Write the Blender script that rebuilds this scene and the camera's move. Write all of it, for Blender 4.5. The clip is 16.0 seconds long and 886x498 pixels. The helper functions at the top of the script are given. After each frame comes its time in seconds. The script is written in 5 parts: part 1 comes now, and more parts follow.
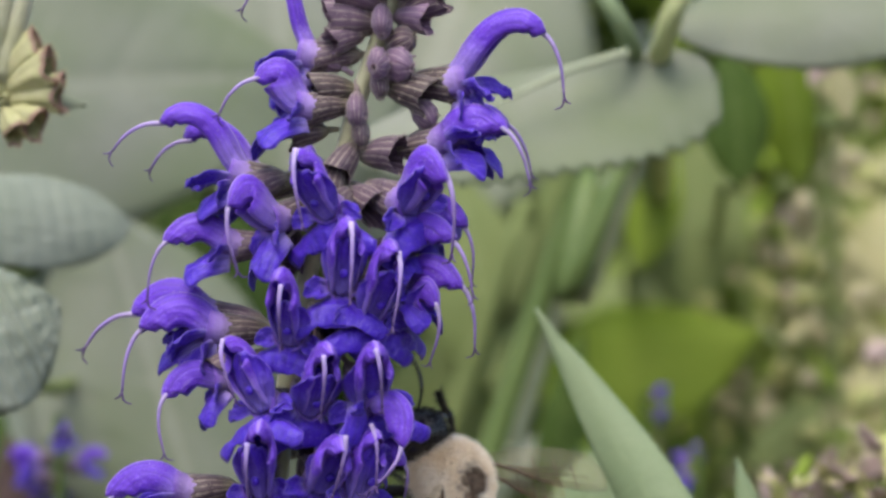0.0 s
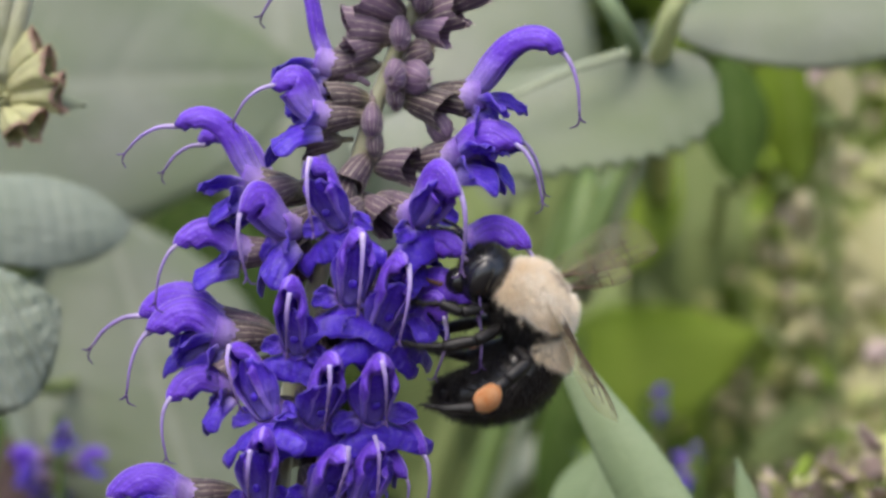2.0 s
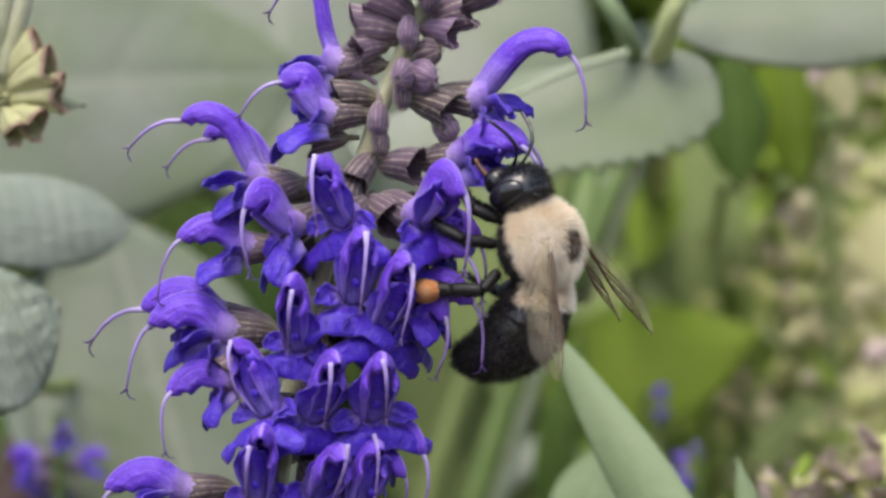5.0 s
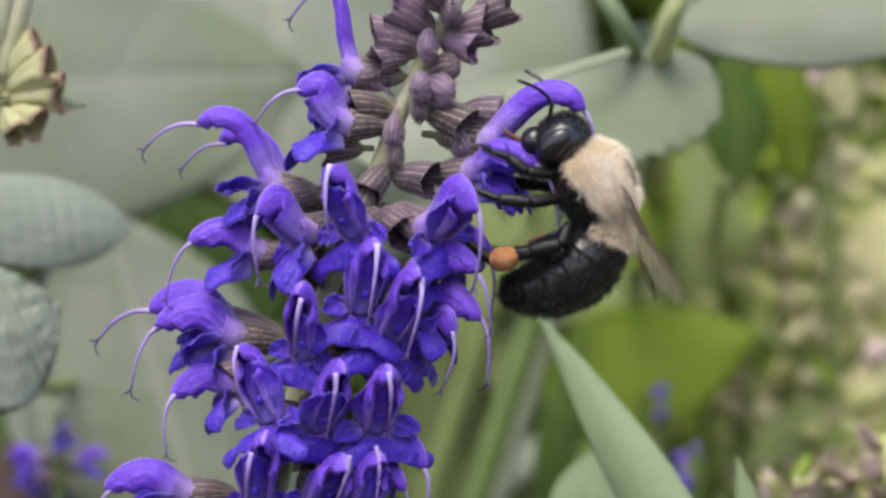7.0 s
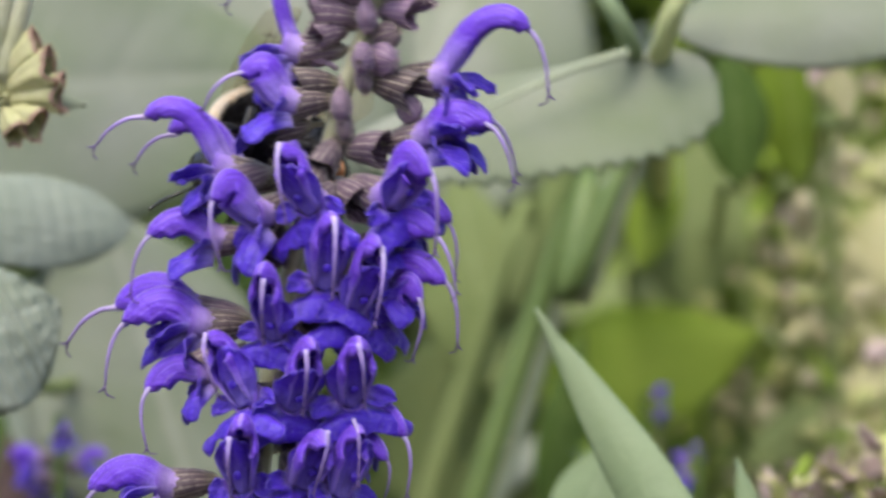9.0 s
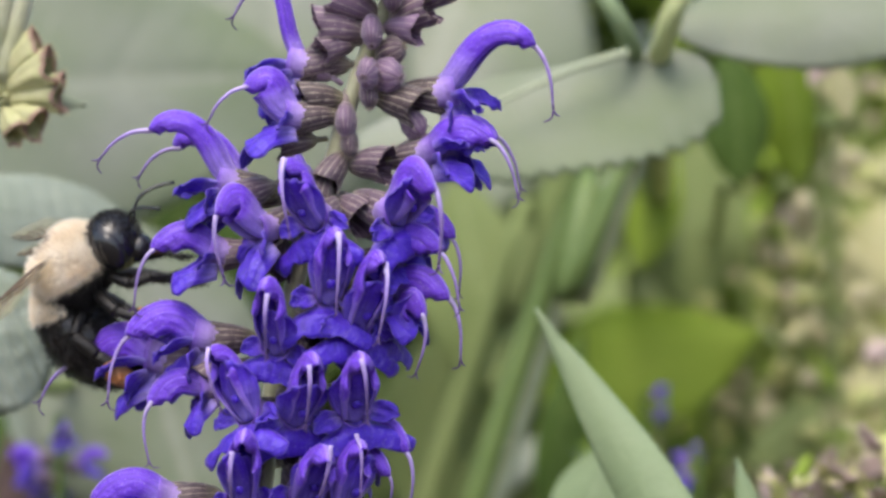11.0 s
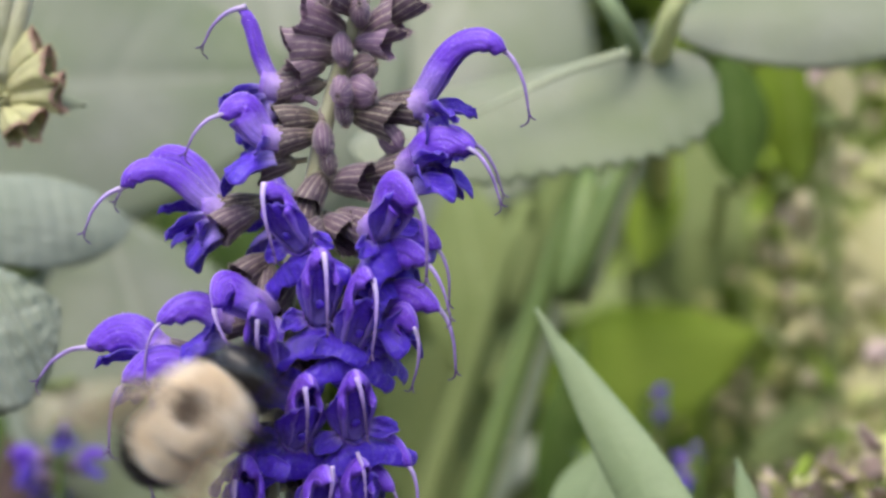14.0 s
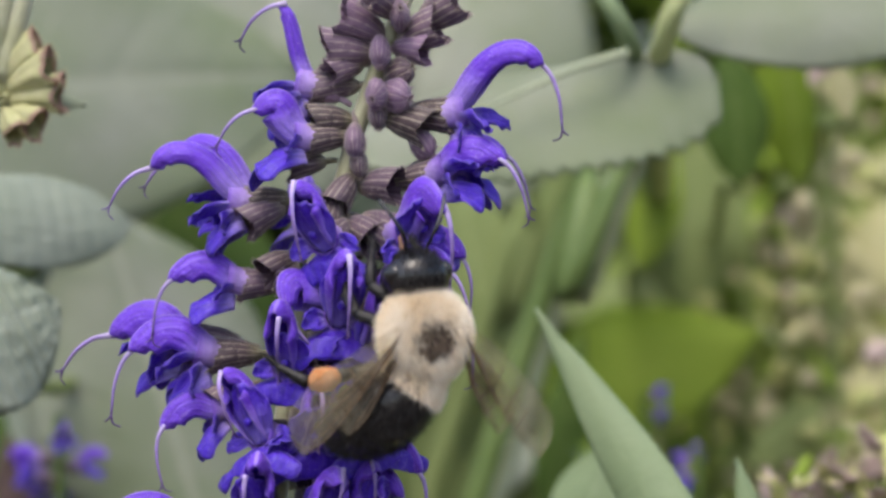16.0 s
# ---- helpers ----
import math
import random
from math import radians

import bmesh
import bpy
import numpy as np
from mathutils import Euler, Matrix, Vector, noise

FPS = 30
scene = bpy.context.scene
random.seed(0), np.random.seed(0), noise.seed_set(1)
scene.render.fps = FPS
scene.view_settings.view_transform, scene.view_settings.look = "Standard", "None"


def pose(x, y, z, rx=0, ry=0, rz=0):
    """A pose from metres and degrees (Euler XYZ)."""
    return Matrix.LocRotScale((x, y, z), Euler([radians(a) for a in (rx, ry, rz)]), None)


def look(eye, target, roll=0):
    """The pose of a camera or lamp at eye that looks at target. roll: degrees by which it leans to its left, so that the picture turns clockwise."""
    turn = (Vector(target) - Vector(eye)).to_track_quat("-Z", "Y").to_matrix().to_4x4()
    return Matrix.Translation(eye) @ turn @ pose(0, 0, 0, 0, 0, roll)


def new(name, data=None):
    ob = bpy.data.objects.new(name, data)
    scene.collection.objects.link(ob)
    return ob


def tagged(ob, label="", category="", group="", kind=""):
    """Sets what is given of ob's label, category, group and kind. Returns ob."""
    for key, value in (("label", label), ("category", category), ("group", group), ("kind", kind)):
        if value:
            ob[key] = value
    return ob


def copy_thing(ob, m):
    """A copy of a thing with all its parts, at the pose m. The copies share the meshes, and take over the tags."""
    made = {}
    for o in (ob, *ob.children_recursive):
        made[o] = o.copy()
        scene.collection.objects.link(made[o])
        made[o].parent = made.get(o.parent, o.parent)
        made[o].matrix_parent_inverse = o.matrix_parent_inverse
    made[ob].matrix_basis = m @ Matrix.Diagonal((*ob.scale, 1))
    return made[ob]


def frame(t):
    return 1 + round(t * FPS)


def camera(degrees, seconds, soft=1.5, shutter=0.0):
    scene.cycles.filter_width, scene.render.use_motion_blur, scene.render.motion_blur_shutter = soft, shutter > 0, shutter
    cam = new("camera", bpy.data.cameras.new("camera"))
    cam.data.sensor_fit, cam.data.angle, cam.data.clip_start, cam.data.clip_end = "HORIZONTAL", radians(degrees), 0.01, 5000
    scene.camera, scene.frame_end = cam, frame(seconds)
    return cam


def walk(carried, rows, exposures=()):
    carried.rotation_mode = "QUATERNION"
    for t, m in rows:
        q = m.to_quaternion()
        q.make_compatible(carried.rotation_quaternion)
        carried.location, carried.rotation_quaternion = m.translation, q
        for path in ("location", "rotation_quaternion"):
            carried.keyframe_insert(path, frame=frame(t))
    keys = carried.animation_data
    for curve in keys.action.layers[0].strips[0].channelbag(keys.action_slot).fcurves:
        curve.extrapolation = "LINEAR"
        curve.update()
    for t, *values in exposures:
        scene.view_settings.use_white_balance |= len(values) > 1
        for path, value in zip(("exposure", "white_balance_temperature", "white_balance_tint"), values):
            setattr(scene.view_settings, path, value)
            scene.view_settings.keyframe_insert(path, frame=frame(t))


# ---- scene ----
# One unit of the plan is U metres in the plane of the flower spike; V() places a point of the plan
# (to the right, down, metres behind that plane).
U, EYE, HIGH = 0.00004, 0.22, 0.42
cam = camera(16.22, 16.0, soft=2.8, shutter=0.8)
cam.data.dof.use_dof = True
cam.data.dof.focus_distance = EYE - 0.004
cam.data.dof.aperture_fstop = 38.0
walk(cam, [(t, look((0, -EYE, HIGH), (0, 0, HIGH))) for t in (0.0, 16.0)], [(0.0, 1.03), (2.5, 1.02), (3.0, 0.99), (3.5, 1.14), (4.2, 1.13), (6.5, 1.08), (7.0, 1.13), (8.5, 1.19), (12.5, 1.27), (14.0, 1.20), (14.5, 1.15), (15.0, 1.25), (15.5, 1.15), (16.0, 1.02)])


def V(px, py, back=0.0):
    k = U * (EYE + back) / EYE
    return Vector(((px - 784) * k, back, HIGH - (py - 441) * k))


# ---- light: a bright overcast sky ----
world = bpy.data.worlds.new("overcast_sky")
scene.world = world
world.use_nodes = True
wn = world.node_tree.nodes
sky = wn.new("ShaderNodeTexSky")
sky.sky_type, sky.sun_disc = "NISHITA", False
sky.sun_elevation, sky.sun_rotation = radians(62), radians(200)
sky.air_density, sky.dust_density = 1.0, 4.0
world.node_tree.links.new(sky.outputs[0], wn["Background"].inputs[0])
wn["Background"].inputs[1].default_value = 0.15
sun = new("sun", bpy.data.lights.new("sun", "SUN"))
sun.data.energy, sun.data.angle, sun.data.color = 0.9, radians(35), (1.0, 0.96, 0.9)
sun.matrix_world = look((-0.35, -0.6, 1.6), (0, 0, 0))


# ---- materials ----
def material(name):
    m = bpy.data.materials.new(name)
    m.use_nodes = True
    nt = m.node_tree
    return m, nt, nt.nodes["Principled BSDF"], nt.nodes["Material Output"]


def ramp(nt, source, stops):
    r = nt.nodes.new("ShaderNodeValToRGB")
    e = r.color_ramp.elements
    while len(e) < len(stops):
        e.new(0.5)
    for k, (at, col) in zip(e, stops):
        k.position, k.color = at, (*col, 1)
    nt.links.new(source, r.inputs[0])
    return r.outputs[0]


def noise_of(nt, size, detail=4.0, coord="Object", rough=0.55):
    c = nt.nodes.new("ShaderNodeTexCoord")
    n = nt.nodes.new("ShaderNodeTexNoise")
    n.inputs["Scale"].default_value = 1.0 / size
    n.inputs["Detail"].default_value = detail
    n.inputs["Roughness"].default_value = rough
    nt.links.new(c.outputs[coord], n.inputs["Vector"])
    return n.outputs[0]


def attr(nt, name):
    a = nt.nodes.new("ShaderNodeAttribute")
    a.attribute_name = name
    return a.outputs["Fac"]


def mix(nt, fac, a, b, kind="MIX"):
    m = nt.nodes.new("ShaderNodeMix")
    m.data_type, m.blend_type = "RGBA", kind
    for sock, val in ((m.inputs[0], fac), (m.inputs[6], a), (m.inputs[7], b)):
        if isinstance(val, (int, float)):
            sock.default_value = val
        elif isinstance(val, tuple):
            sock.default_value = (*val, 1)
        else:
            nt.links.new(val, sock)
    return m.outputs[2]


def math_of(nt, op, a, b):
    m = nt.nodes.new("ShaderNodeMath")
    m.operation = op
    for sock, val in ((m.inputs[0], a), (m.inputs[1], b)):
        if isinstance(val, (int, float)):
            sock.default_value = val
        else:
            nt.links.new(val, sock)
    return m.outputs[0]


def bump(nt, bsdf, height, strength, dist):
    b = nt.nodes.new("ShaderNodeBump")
    b.inputs["Strength"].default_value, b.inputs["Distance"].default_value = strength, dist
    nt.links.new(height, b.inputs["Height"])
    nt.links.new(b.outputs[0], bsdf.inputs["Normal"])


def translucent(nt, bsdf, out, colour, share):
    """Adds light that shines through thin tissue."""
    t = nt.nodes.new("ShaderNodeBsdfTranslucent")
    nt.links.new(colour, t.inputs[0])
    s = nt.nodes.new("ShaderNodeMixShader")
    s.inputs[0].default_value = share
    nt.links.new(bsdf.outputs[0], s.inputs[1])
    nt.links.new(t.outputs[0], s.inputs[2])
    nt.links.new(s.outputs[0], out.inputs[0])


def random_of(nt):
    return nt.nodes.new("ShaderNodeObjectInfo").outputs["Random"]


def petal_material(name, base, tip, pale, rough=0.42):
    m, nt, b, out = material(name)
    along = ramp(nt, attr(nt, "along"), [(0.0, pale), (0.17, tuple(0.5 * p + 0.5 * q for p, q in zip(pale, base))), (0.40, base), (1.0, tip)])
    fine = noise_of(nt, 0.00035, 5)
    coarse = noise_of(nt, 0.003, 3)
    c = mix(nt, ramp(nt, fine, [(0.35, (0, 0, 0)), (0.75, (1, 1, 1))]), mix(nt, 0.82, (0, 0, 0), along), along)
    c = mix(nt, math_of(nt, "MULTIPLY", coarse, 0.45), c, mix(nt, 0.5, c, tip))
    c = mix(nt, math_of(nt, "MULTIPLY", random_of(nt), 0.3), c, mix(nt, 0.5, c, base))
    c = mix(nt, ramp(nt, attr(nt, "rim"), [(0.45, (0, 0, 0)), (1.0, (0.55, 0.55, 0.55))]), c, pale)
    line = nt.nodes.new("ShaderNodeCombineXYZ")       # fine veins that run along the petal
    for k, v in enumerate((math_of(nt, "MULTIPLY", attr(nt, "cross"), 7.0), math_of(nt, "MULTIPLY", attr(nt, "along"), 1.6), math_of(nt, "MULTIPLY", random_of(nt), 40.0))):
        nt.links.new(v, line.inputs[k])
    grain = nt.nodes.new("ShaderNodeTexNoise")
    grain.inputs["Scale"].default_value, grain.inputs["Detail"].default_value = 1.3, 5.0
    nt.links.new(line.outputs[0], grain.inputs["Vector"])
    veins = grain.outputs[0]
    c = mix(nt, ramp(nt, veins, [(0.34, (0.5, 0.5, 0.5)), (0.52, (0, 0, 0))]), c, mix(nt, 0.4, (0, 0, 0), c))
    c = mix(nt, ramp(nt, veins, [(0.58, (0, 0, 0)), (0.82, (0.24, 0.24, 0.24))]), c, pale)
    speck = ramp(nt, noise_of(nt, 0.00022, 4), [(0.58, (0, 0, 0)), (0.80, (0.30, 0.30, 0.30))])
    c = mix(nt, speck, c, pale)
    nt.links.new(c, b.inputs["Base Color"])
    b.inputs["Roughness"].default_value = rough
    b.inputs["Sheen Weight"].default_value = 0.25
    b.inputs["Sheen Tint"].default_value = (0.75, 0.6, 1.0, 1)
    b.inputs["Sheen Roughness"].default_value = 0.35
    b.inputs["Specular IOR Level"].default_value = 0.4
    crease = math_of(nt, "ADD", noise_of(nt, 0.0011, 3), math_of(nt, "MULTIPLY", fine, 0.35))
    bump(nt, b, math_of(nt, "ADD", crease, math_of(nt, "MULTIPLY", veins, 0.6)), 0.7, 0.00035)
    translucent(nt, b, out, c, 0.25)
    return m


HOOD = petal_material("violet_hood_petal", (0.155, 0.046, 0.67), (0.21, 0.072, 0.78), (0.74, 0.60, 0.95))
LIP = petal_material("deep_blue_lip_petal", (0.088, 0.025, 0.59), (0.070, 0.021, 0.56), (0.62, 0.50, 0.94))
TUBE = petal_material("pale_lilac_tube", (0.52, 0.38, 0.74), (0.22, 0.09, 0.66), (0.56, 0.44, 0.66))
STYLE = petal_material("style_thread", (0.46, 0.32, 0.78), (0.08, 0.035, 0.17), (0.78, 0.68, 0.93))


def calyx_material(name, dusk, bloom):
    m, nt, b, out = material(name)
    n = noise_of(nt, 0.0007, 5)
    rib = math_of(nt, "MULTIPLY", attr(nt, "rib"), math_of(nt, "ADD", math_of(nt, "MULTIPLY", n, 0.9), 0.5))
    dark = mix(nt, n, dusk[0], dusk[1])
    light = mix(nt, n, (0.36, 0.32, 0.22), (0.56, 0.50, 0.40))
    c = mix(nt, ramp(nt, rib, [(0.66, (0, 0, 0)), (1.05, (0.62, 0.62, 0.62))]), dark, light)
    c = mix(nt, ramp(nt, attr(nt, "along"), [(0.0, (0.55, 0.55, 0.55)), (0.35, (0, 0, 0))]), c, (0.26, 0.26, 0.11))
    c = mix(nt, math_of(nt, "MULTIPLY", math_of(nt, "POWER", random_of(nt), 1.3), bloom), c, (0.32, 0.19, 0.36))
    nt.links.new(c, b.inputs["Base Color"])
    b.inputs["Roughness"].default_value = 0.6
    b.inputs["Sheen Weight"].default_value = 0.2
    bump(nt, b, rib, 0.6, 0.0002)
    translucent(nt, b, out, c, 0.12)
    return m


CALYX = calyx_material("striped_purple_brown_calyx", ((0.018, 0.011, 0.013), (0.10, 0.062, 0.066)), 0.2)
MAUVE = calyx_material("mauve_bud_calyx", ((0.032, 0.019, 0.028), (0.16, 0.10, 0.13)), 0.65)


def faded_calyx_material():
    """Yellow-green seed cups with wine-red rims."""
    m, nt, b, out = material("yellow_green_faded_calyx")
    n = noise_of(nt, 0.001, 4)
    c = mix(nt, n, (0.36, 0.38, 0.15), (0.54, 0.51, 0.31))
    c = mix(nt, ramp(nt, attr(nt, "along"), [(0.86, (0, 0, 0)), (0.98, (0.85, 0.85, 0.85))]), c, (0.27, 0.11, 0.13))
    nt.links.new(c, b.inputs["Base Color"])
    b.inputs["Roughness"].default_value = 0.6
    bump(nt, b, n, 0.4, 0.0002)
    translucent(nt, b, out, c, 0.25)
    return m


FADED = faded_calyx_material()


def plain_material(name, a, c2, size, rough=0.6, relief=0.3, dist=0.0003, share=0.0, sheen=0.0, spec=0.4):
    m, nt, b, out = material(name)
    n = noise_of(nt, size, 5)
    fine = noise_of(nt, size * 0.12, 4)
    c = mix(nt, ramp(nt, n, [(0.3, (0, 0, 0)), (0.7, (1, 1, 1))]), a, c2)
    c = mix(nt, math_of(nt, "MULTIPLY", fine, 0.35), c, mix(nt, 0.5, c, a))
    nt.links.new(c, b.inputs["Base Color"])
    b.inputs["Roughness"].default_value = rough
    b.inputs["Sheen Weight"].default_value = sheen
    b.inputs["Specular IOR Level"].default_value = spec
    bump(nt, b, fine, relief, dist)
    if share:
        translucent(nt, b, out, c, share)
    return m


def leaf_material(name, a, c2, vein, share=0.3, rough=0.55, spec=0.4):
    m, nt, b, out = material(name)
    n = noise_of(nt, 0.02, 3)
    fine = noise_of(nt, 0.0012, 4)
    c = mix(nt, ramp(nt, n, [(0.3, (0, 0, 0)), (0.7, (1, 1, 1))]), a, c2)
    c = mix(nt, math_of(nt, "MULTIPLY", fine, 0.4), c, mix(nt, 0.6, c, a))
    c = mix(nt, ramp(nt, attr(nt, "vein"), [(0.35, (0, 0, 0)), (0.95, (0.8, 0.8, 0.8))]), c, vein)
    c = mix(nt, math_of(nt, "MULTIPLY", random_of(nt), 0.25), c, c2)
    nt.links.new(c, b.inputs["Base Color"])
    b.inputs["Roughness"].default_value = rough
    b.inputs["Specular IOR Level"].default_value = spec
    bump(nt, b, fine, 0.4, 0.0004)
    translucent(nt, b, out, c, share)
    return m


STEM = plain_material("grey_green_hairy_stem", (0.27, 0.28, 0.15), (0.42, 0.42, 0.30), 0.003, 0.7, 0.4, 0.0002, 0.1, 0.4)
PALE_LEAF = leaf_material("pale_grey_green_leaf", (0.150, 0.198, 0.085), (0.270, 0.286, 0.236), (0.32, 0.34, 0.26))
SILVER_LEAF = leaf_material("silvery_sage_leaf", (0.20, 0.245, 0.17), (0.32, 0.35, 0.295), (0.39, 0.43, 0.35), 0.2)
GREEN_LEAF = leaf_material("fresh_green_leaf", (0.19, 0.25, 0.085), (0.29, 0.345, 0.14), (0.34, 0.41, 0.19), 0.38, spec=0.15)
# leaf green with the shade of gaps and hedge depth put into its colour
SHADE_GREEN = leaf_material("shade_dark_green_leaf", (0.04, 0.08, 0.012), (0.10, 0.16, 0.03), (0.13, 0.18, 0.05), 0.25, spec=0.15)
LIME_LEAF = leaf_material("yellow_green_leaf", (0.20, 0.30, 0.028), (0.29, 0.385, 0.065), (0.33, 0.41, 0.11), 0.4, spec=0.1)
BLADE = leaf_material("grassy_green_blade", (0.20, 0.28, 0.13), (0.28, 0.35, 0.20), (0.30, 0.38, 0.22), 0.3)
SHOOT = plain_material("pale_yellow_green_shoot", (0.44, 0.50, 0.22), (0.56, 0.60, 0.34), 0.008, 0.5, 0.2, 0.0003, 0.25)
STALK = plain_material("yellow_green_stalk", (0.10, 0.16, 0.04), (0.16, 0.22, 0.07), 0.008, 0.5, 0.2, 0.0003, 0.15)
SEED = plain_material("dry_seed_calyx", (0.40, 0.37, 0.20), (0.55, 0.50, 0.31), 0.004, 0.7, 0.4, 0.0003, 0.2)
SEED_PINK = plain_material("pinkish_seed_calyx", (0.38, 0.28, 0.24), (0.57, 0.46, 0.41), 0.004, 0.7, 0.4, 0.0003, 0.2)
SEED_GREEN = plain_material("green_seed_calyx", (0.40, 0.43, 0.14), (0.58, 0.58, 0.26), 0.004, 0.7, 0.4, 0.0003, 0.25)
SOIL = plain_material("dark_garden_soil", (0.035, 0.026, 0.018), (0.09, 0.07, 0.05), 0.03, 0.9, 0.8, 0.004)
YELLOW_LEAF = leaf_material("yellowing_leaf", (0.42, 0.41, 0.19), (0.60, 0.56, 0.32), (0.56, 0.54, 0.34), 0.38)
DRY = plain_material("brown_withered_leaf", (0.09, 0.055, 0.05), (0.19, 0.13, 0.12), 0.004, 0.7, 0.4, 0.0003, 0.2)
RIB = plain_material("pale_leaf_rib", (0.29, 0.33, 0.21), (0.36, 0.40, 0.27), 0.004, 0.5)
FUR = plain_material("cream_fur", (0.84, 0.72, 0.53), (0.98, 0.94, 0.86), 0.0018, 0.8, 0.2, 0.0001, 0.25, 0.3)
BLACK_FUR = plain_material("black_fur", (0.006, 0.005, 0.005), (0.020, 0.017, 0.016), 0.001, 0.6, 0.2, 0.0001)
DUSKY_FUR = plain_material("dusky_brown_fur", (0.08, 0.055, 0.04), (0.24, 0.18, 0.13), 0.0006, 0.7, 0.2, 0.0001)
SHELL = plain_material("glossy_black_shell", (0.006, 0.006, 0.007), (0.016, 0.015, 0.016), 0.002, 0.22, 0.25, 0.00005, 0, 0, 0.6)
LEG = plain_material("dull_black_leg", (0.006, 0.005, 0.005), (0.016, 0.014, 0.013), 0.001, 0.45, 0.4, 0.0001, 0, 0, 0.35)
POLLEN = plain_material("orange_pollen", (0.84, 0.30, 0.08), (0.94, 0.52, 0.26), 0.0006, 0.85, 1.0, 0.0006)
TAN = plain_material("tan_tongue", (0.07, 0.03, 0.015), (0.16, 0.07, 0.035), 0.001, 0.4)


def wing_material():
    m, nt, b, out = material("smoky_wing_membrane")
    b.inputs["Base Color"].default_value = (0.42, 0.37, 0.27, 1)
    b.inputs["Roughness"].default_value = 0.18
    n = noise_of(nt, 0.002, 3)
    t = nt.nodes.new("ShaderNodeBsdfTransparent")
    t.inputs[0].default_value = (0.97, 0.95, 0.90, 1)
    s = nt.nodes.new("ShaderNodeMixShader")
    nt.links.new(ramp(nt, n, [(0.3, (0.06, 0.06, 0.06)), (0.7, (0.13, 0.13, 0.13))]), s.inputs[0])
    nt.links.new(t.outputs[0], s.inputs[1])
    nt.links.new(b.outputs[0], s.inputs[2])
    nt.links.new(s.outputs[0], out.inputs[0])
    bump(nt, b, n, 0.3, 0.0001)
    return m


WING = wing_material()
VEIN = plain_material("brown_wing_vein", (0.05, 0.03, 0.015), (0.1, 0.06, 0.03), 0.001, 0.4)


# ---- mesh helpers ----
class Shape:
    """Collects grids of points into one mesh, with named values at its points."""

    def __init__(self):
        self.v, self.f, self.a, self.n = [], [], {}, 0

    def add(self, verts, faces, **values):
        verts = np.asarray(verts, float).reshape(-1, 3)
        self.v.append(verts)
        self.f += [tuple(int(i) + self.n for i in f) for f in faces]
        for k in set(self.a) | set(values):
            have = self.a.setdefault(k, [np.zeros(self.n)])
            have.append(np.broadcast_to(np.asarray(values.get(k, 0.0), float).ravel(), (len(verts),)))
        self.n += len(verts)
        return self

    def grid(self, p, wrap=False, flip=False, **values):
        """p: rows x columns x 3; wrap joins the last column to the first."""
        r, c = p.shape[:2]
        fs = []
        for i in range(r - 1):
            for j in range(c if wrap else c - 1):
                k = (j + 1) % c
                q = (i * c + j, i * c + k, (i + 1) * c + k, (i + 1) * c + j)
                fs.append(q[::-1] if flip else q)
        return self.add(p, fs, **values)

    def slab(self, p, thick, **values):
        """A sheet p with thickness and closed edges."""
        r, c = p.shape[:2]
        du = np.gradient(p, axis=0)
        dv = np.gradient(p, axis=1)
        n = np.cross(du, dv)
        n /= np.linalg.norm(n, axis=2, keepdims=True) + 1e-12
        top, low = p + n * thick / 2, p - n * thick / 2
        m = r * c
        fs = []
        for i in range(r - 1):
            for j in range(c - 1):
                a, b2, d, e = i * c + j, i * c + j + 1, (i + 1) * c + j + 1, (i + 1) * c + j
                fs += [(a, e, d, b2), (a + m, b2 + m, d + m, e + m)]
        rim = [j for j in range(c)] + [i * c + c - 1 for i in range(1, r)] + [(r - 1) * c + j for j in range(c - 2, -1, -1)] + [i * c for i in range(r - 2, 0, -1)]
        for a, b2 in zip(rim, rim[1:] + rim[:1]):
            fs.append((a, b2, b2 + m, a + m))
        values = {k: np.tile(np.broadcast_to(np.asarray(x, float), (r, c)).ravel(), 2) for k, x in values.items()}
        return self.add(np.concatenate([top.reshape(-1, 3), low.reshape(-1, 3)]), fs, **values)

    def tube(self, path, radii, sides=8, squash=1.0, up=(0, 0, 1), open_arc=0.0, cap=True, **values):
        """A tapered tube along path; squash narrows it sideways; open_arc leaves a slit below (radians)."""
        path = np.asarray(path, float)
        radii = np.broadcast_to(np.asarray(radii, float), (len(path),))
        tan = np.gradient(path, axis=0)
        tan /= np.linalg.norm(tan, axis=1, keepdims=True) + 1e-12
        ref = np.asarray(up, float)
        side = np.cross(tan, ref)
        bad = np.linalg.norm(side, axis=1) < 0.05
        side[bad] = np.cross(tan[bad], (0.0, 1.0, 0.0))
        side /= np.linalg.norm(side, axis=1, keepdims=True)
        nor = np.cross(side, tan)
        if open_arc:
            ang = np.linspace(-math.pi / 2 + open_arc / 2, 1.5 * math.pi - open_arc / 2, sides)
        else:
            ang = np.arange(sides) / sides * 2 * math.pi
        p = path[:, None] + radii[:, None, None] * (np.cos(ang)[None, :, None] * side[:, None] * squash + np.sin(ang)[None, :, None] * nor[:, None])
        vals = {k: np.repeat(np.broadcast_to(np.asarray(x, float), (len(path),)), sides) for k, x in values.items()}
        if open_arc:
            return self.slab(p, 2.0, **{k: x.reshape(len(path), sides) for k, x in vals.items()})
        self.grid(p, wrap=True, flip=True, **vals)
        if cap:
            b0 = self.n - len(path) * sides
            self.f.append(tuple(b0 + j for j in range(sides)))
            self.f.append(tuple(b0 + (len(path) - 1) * sides + j for j in reversed(range(sides))))
        return self

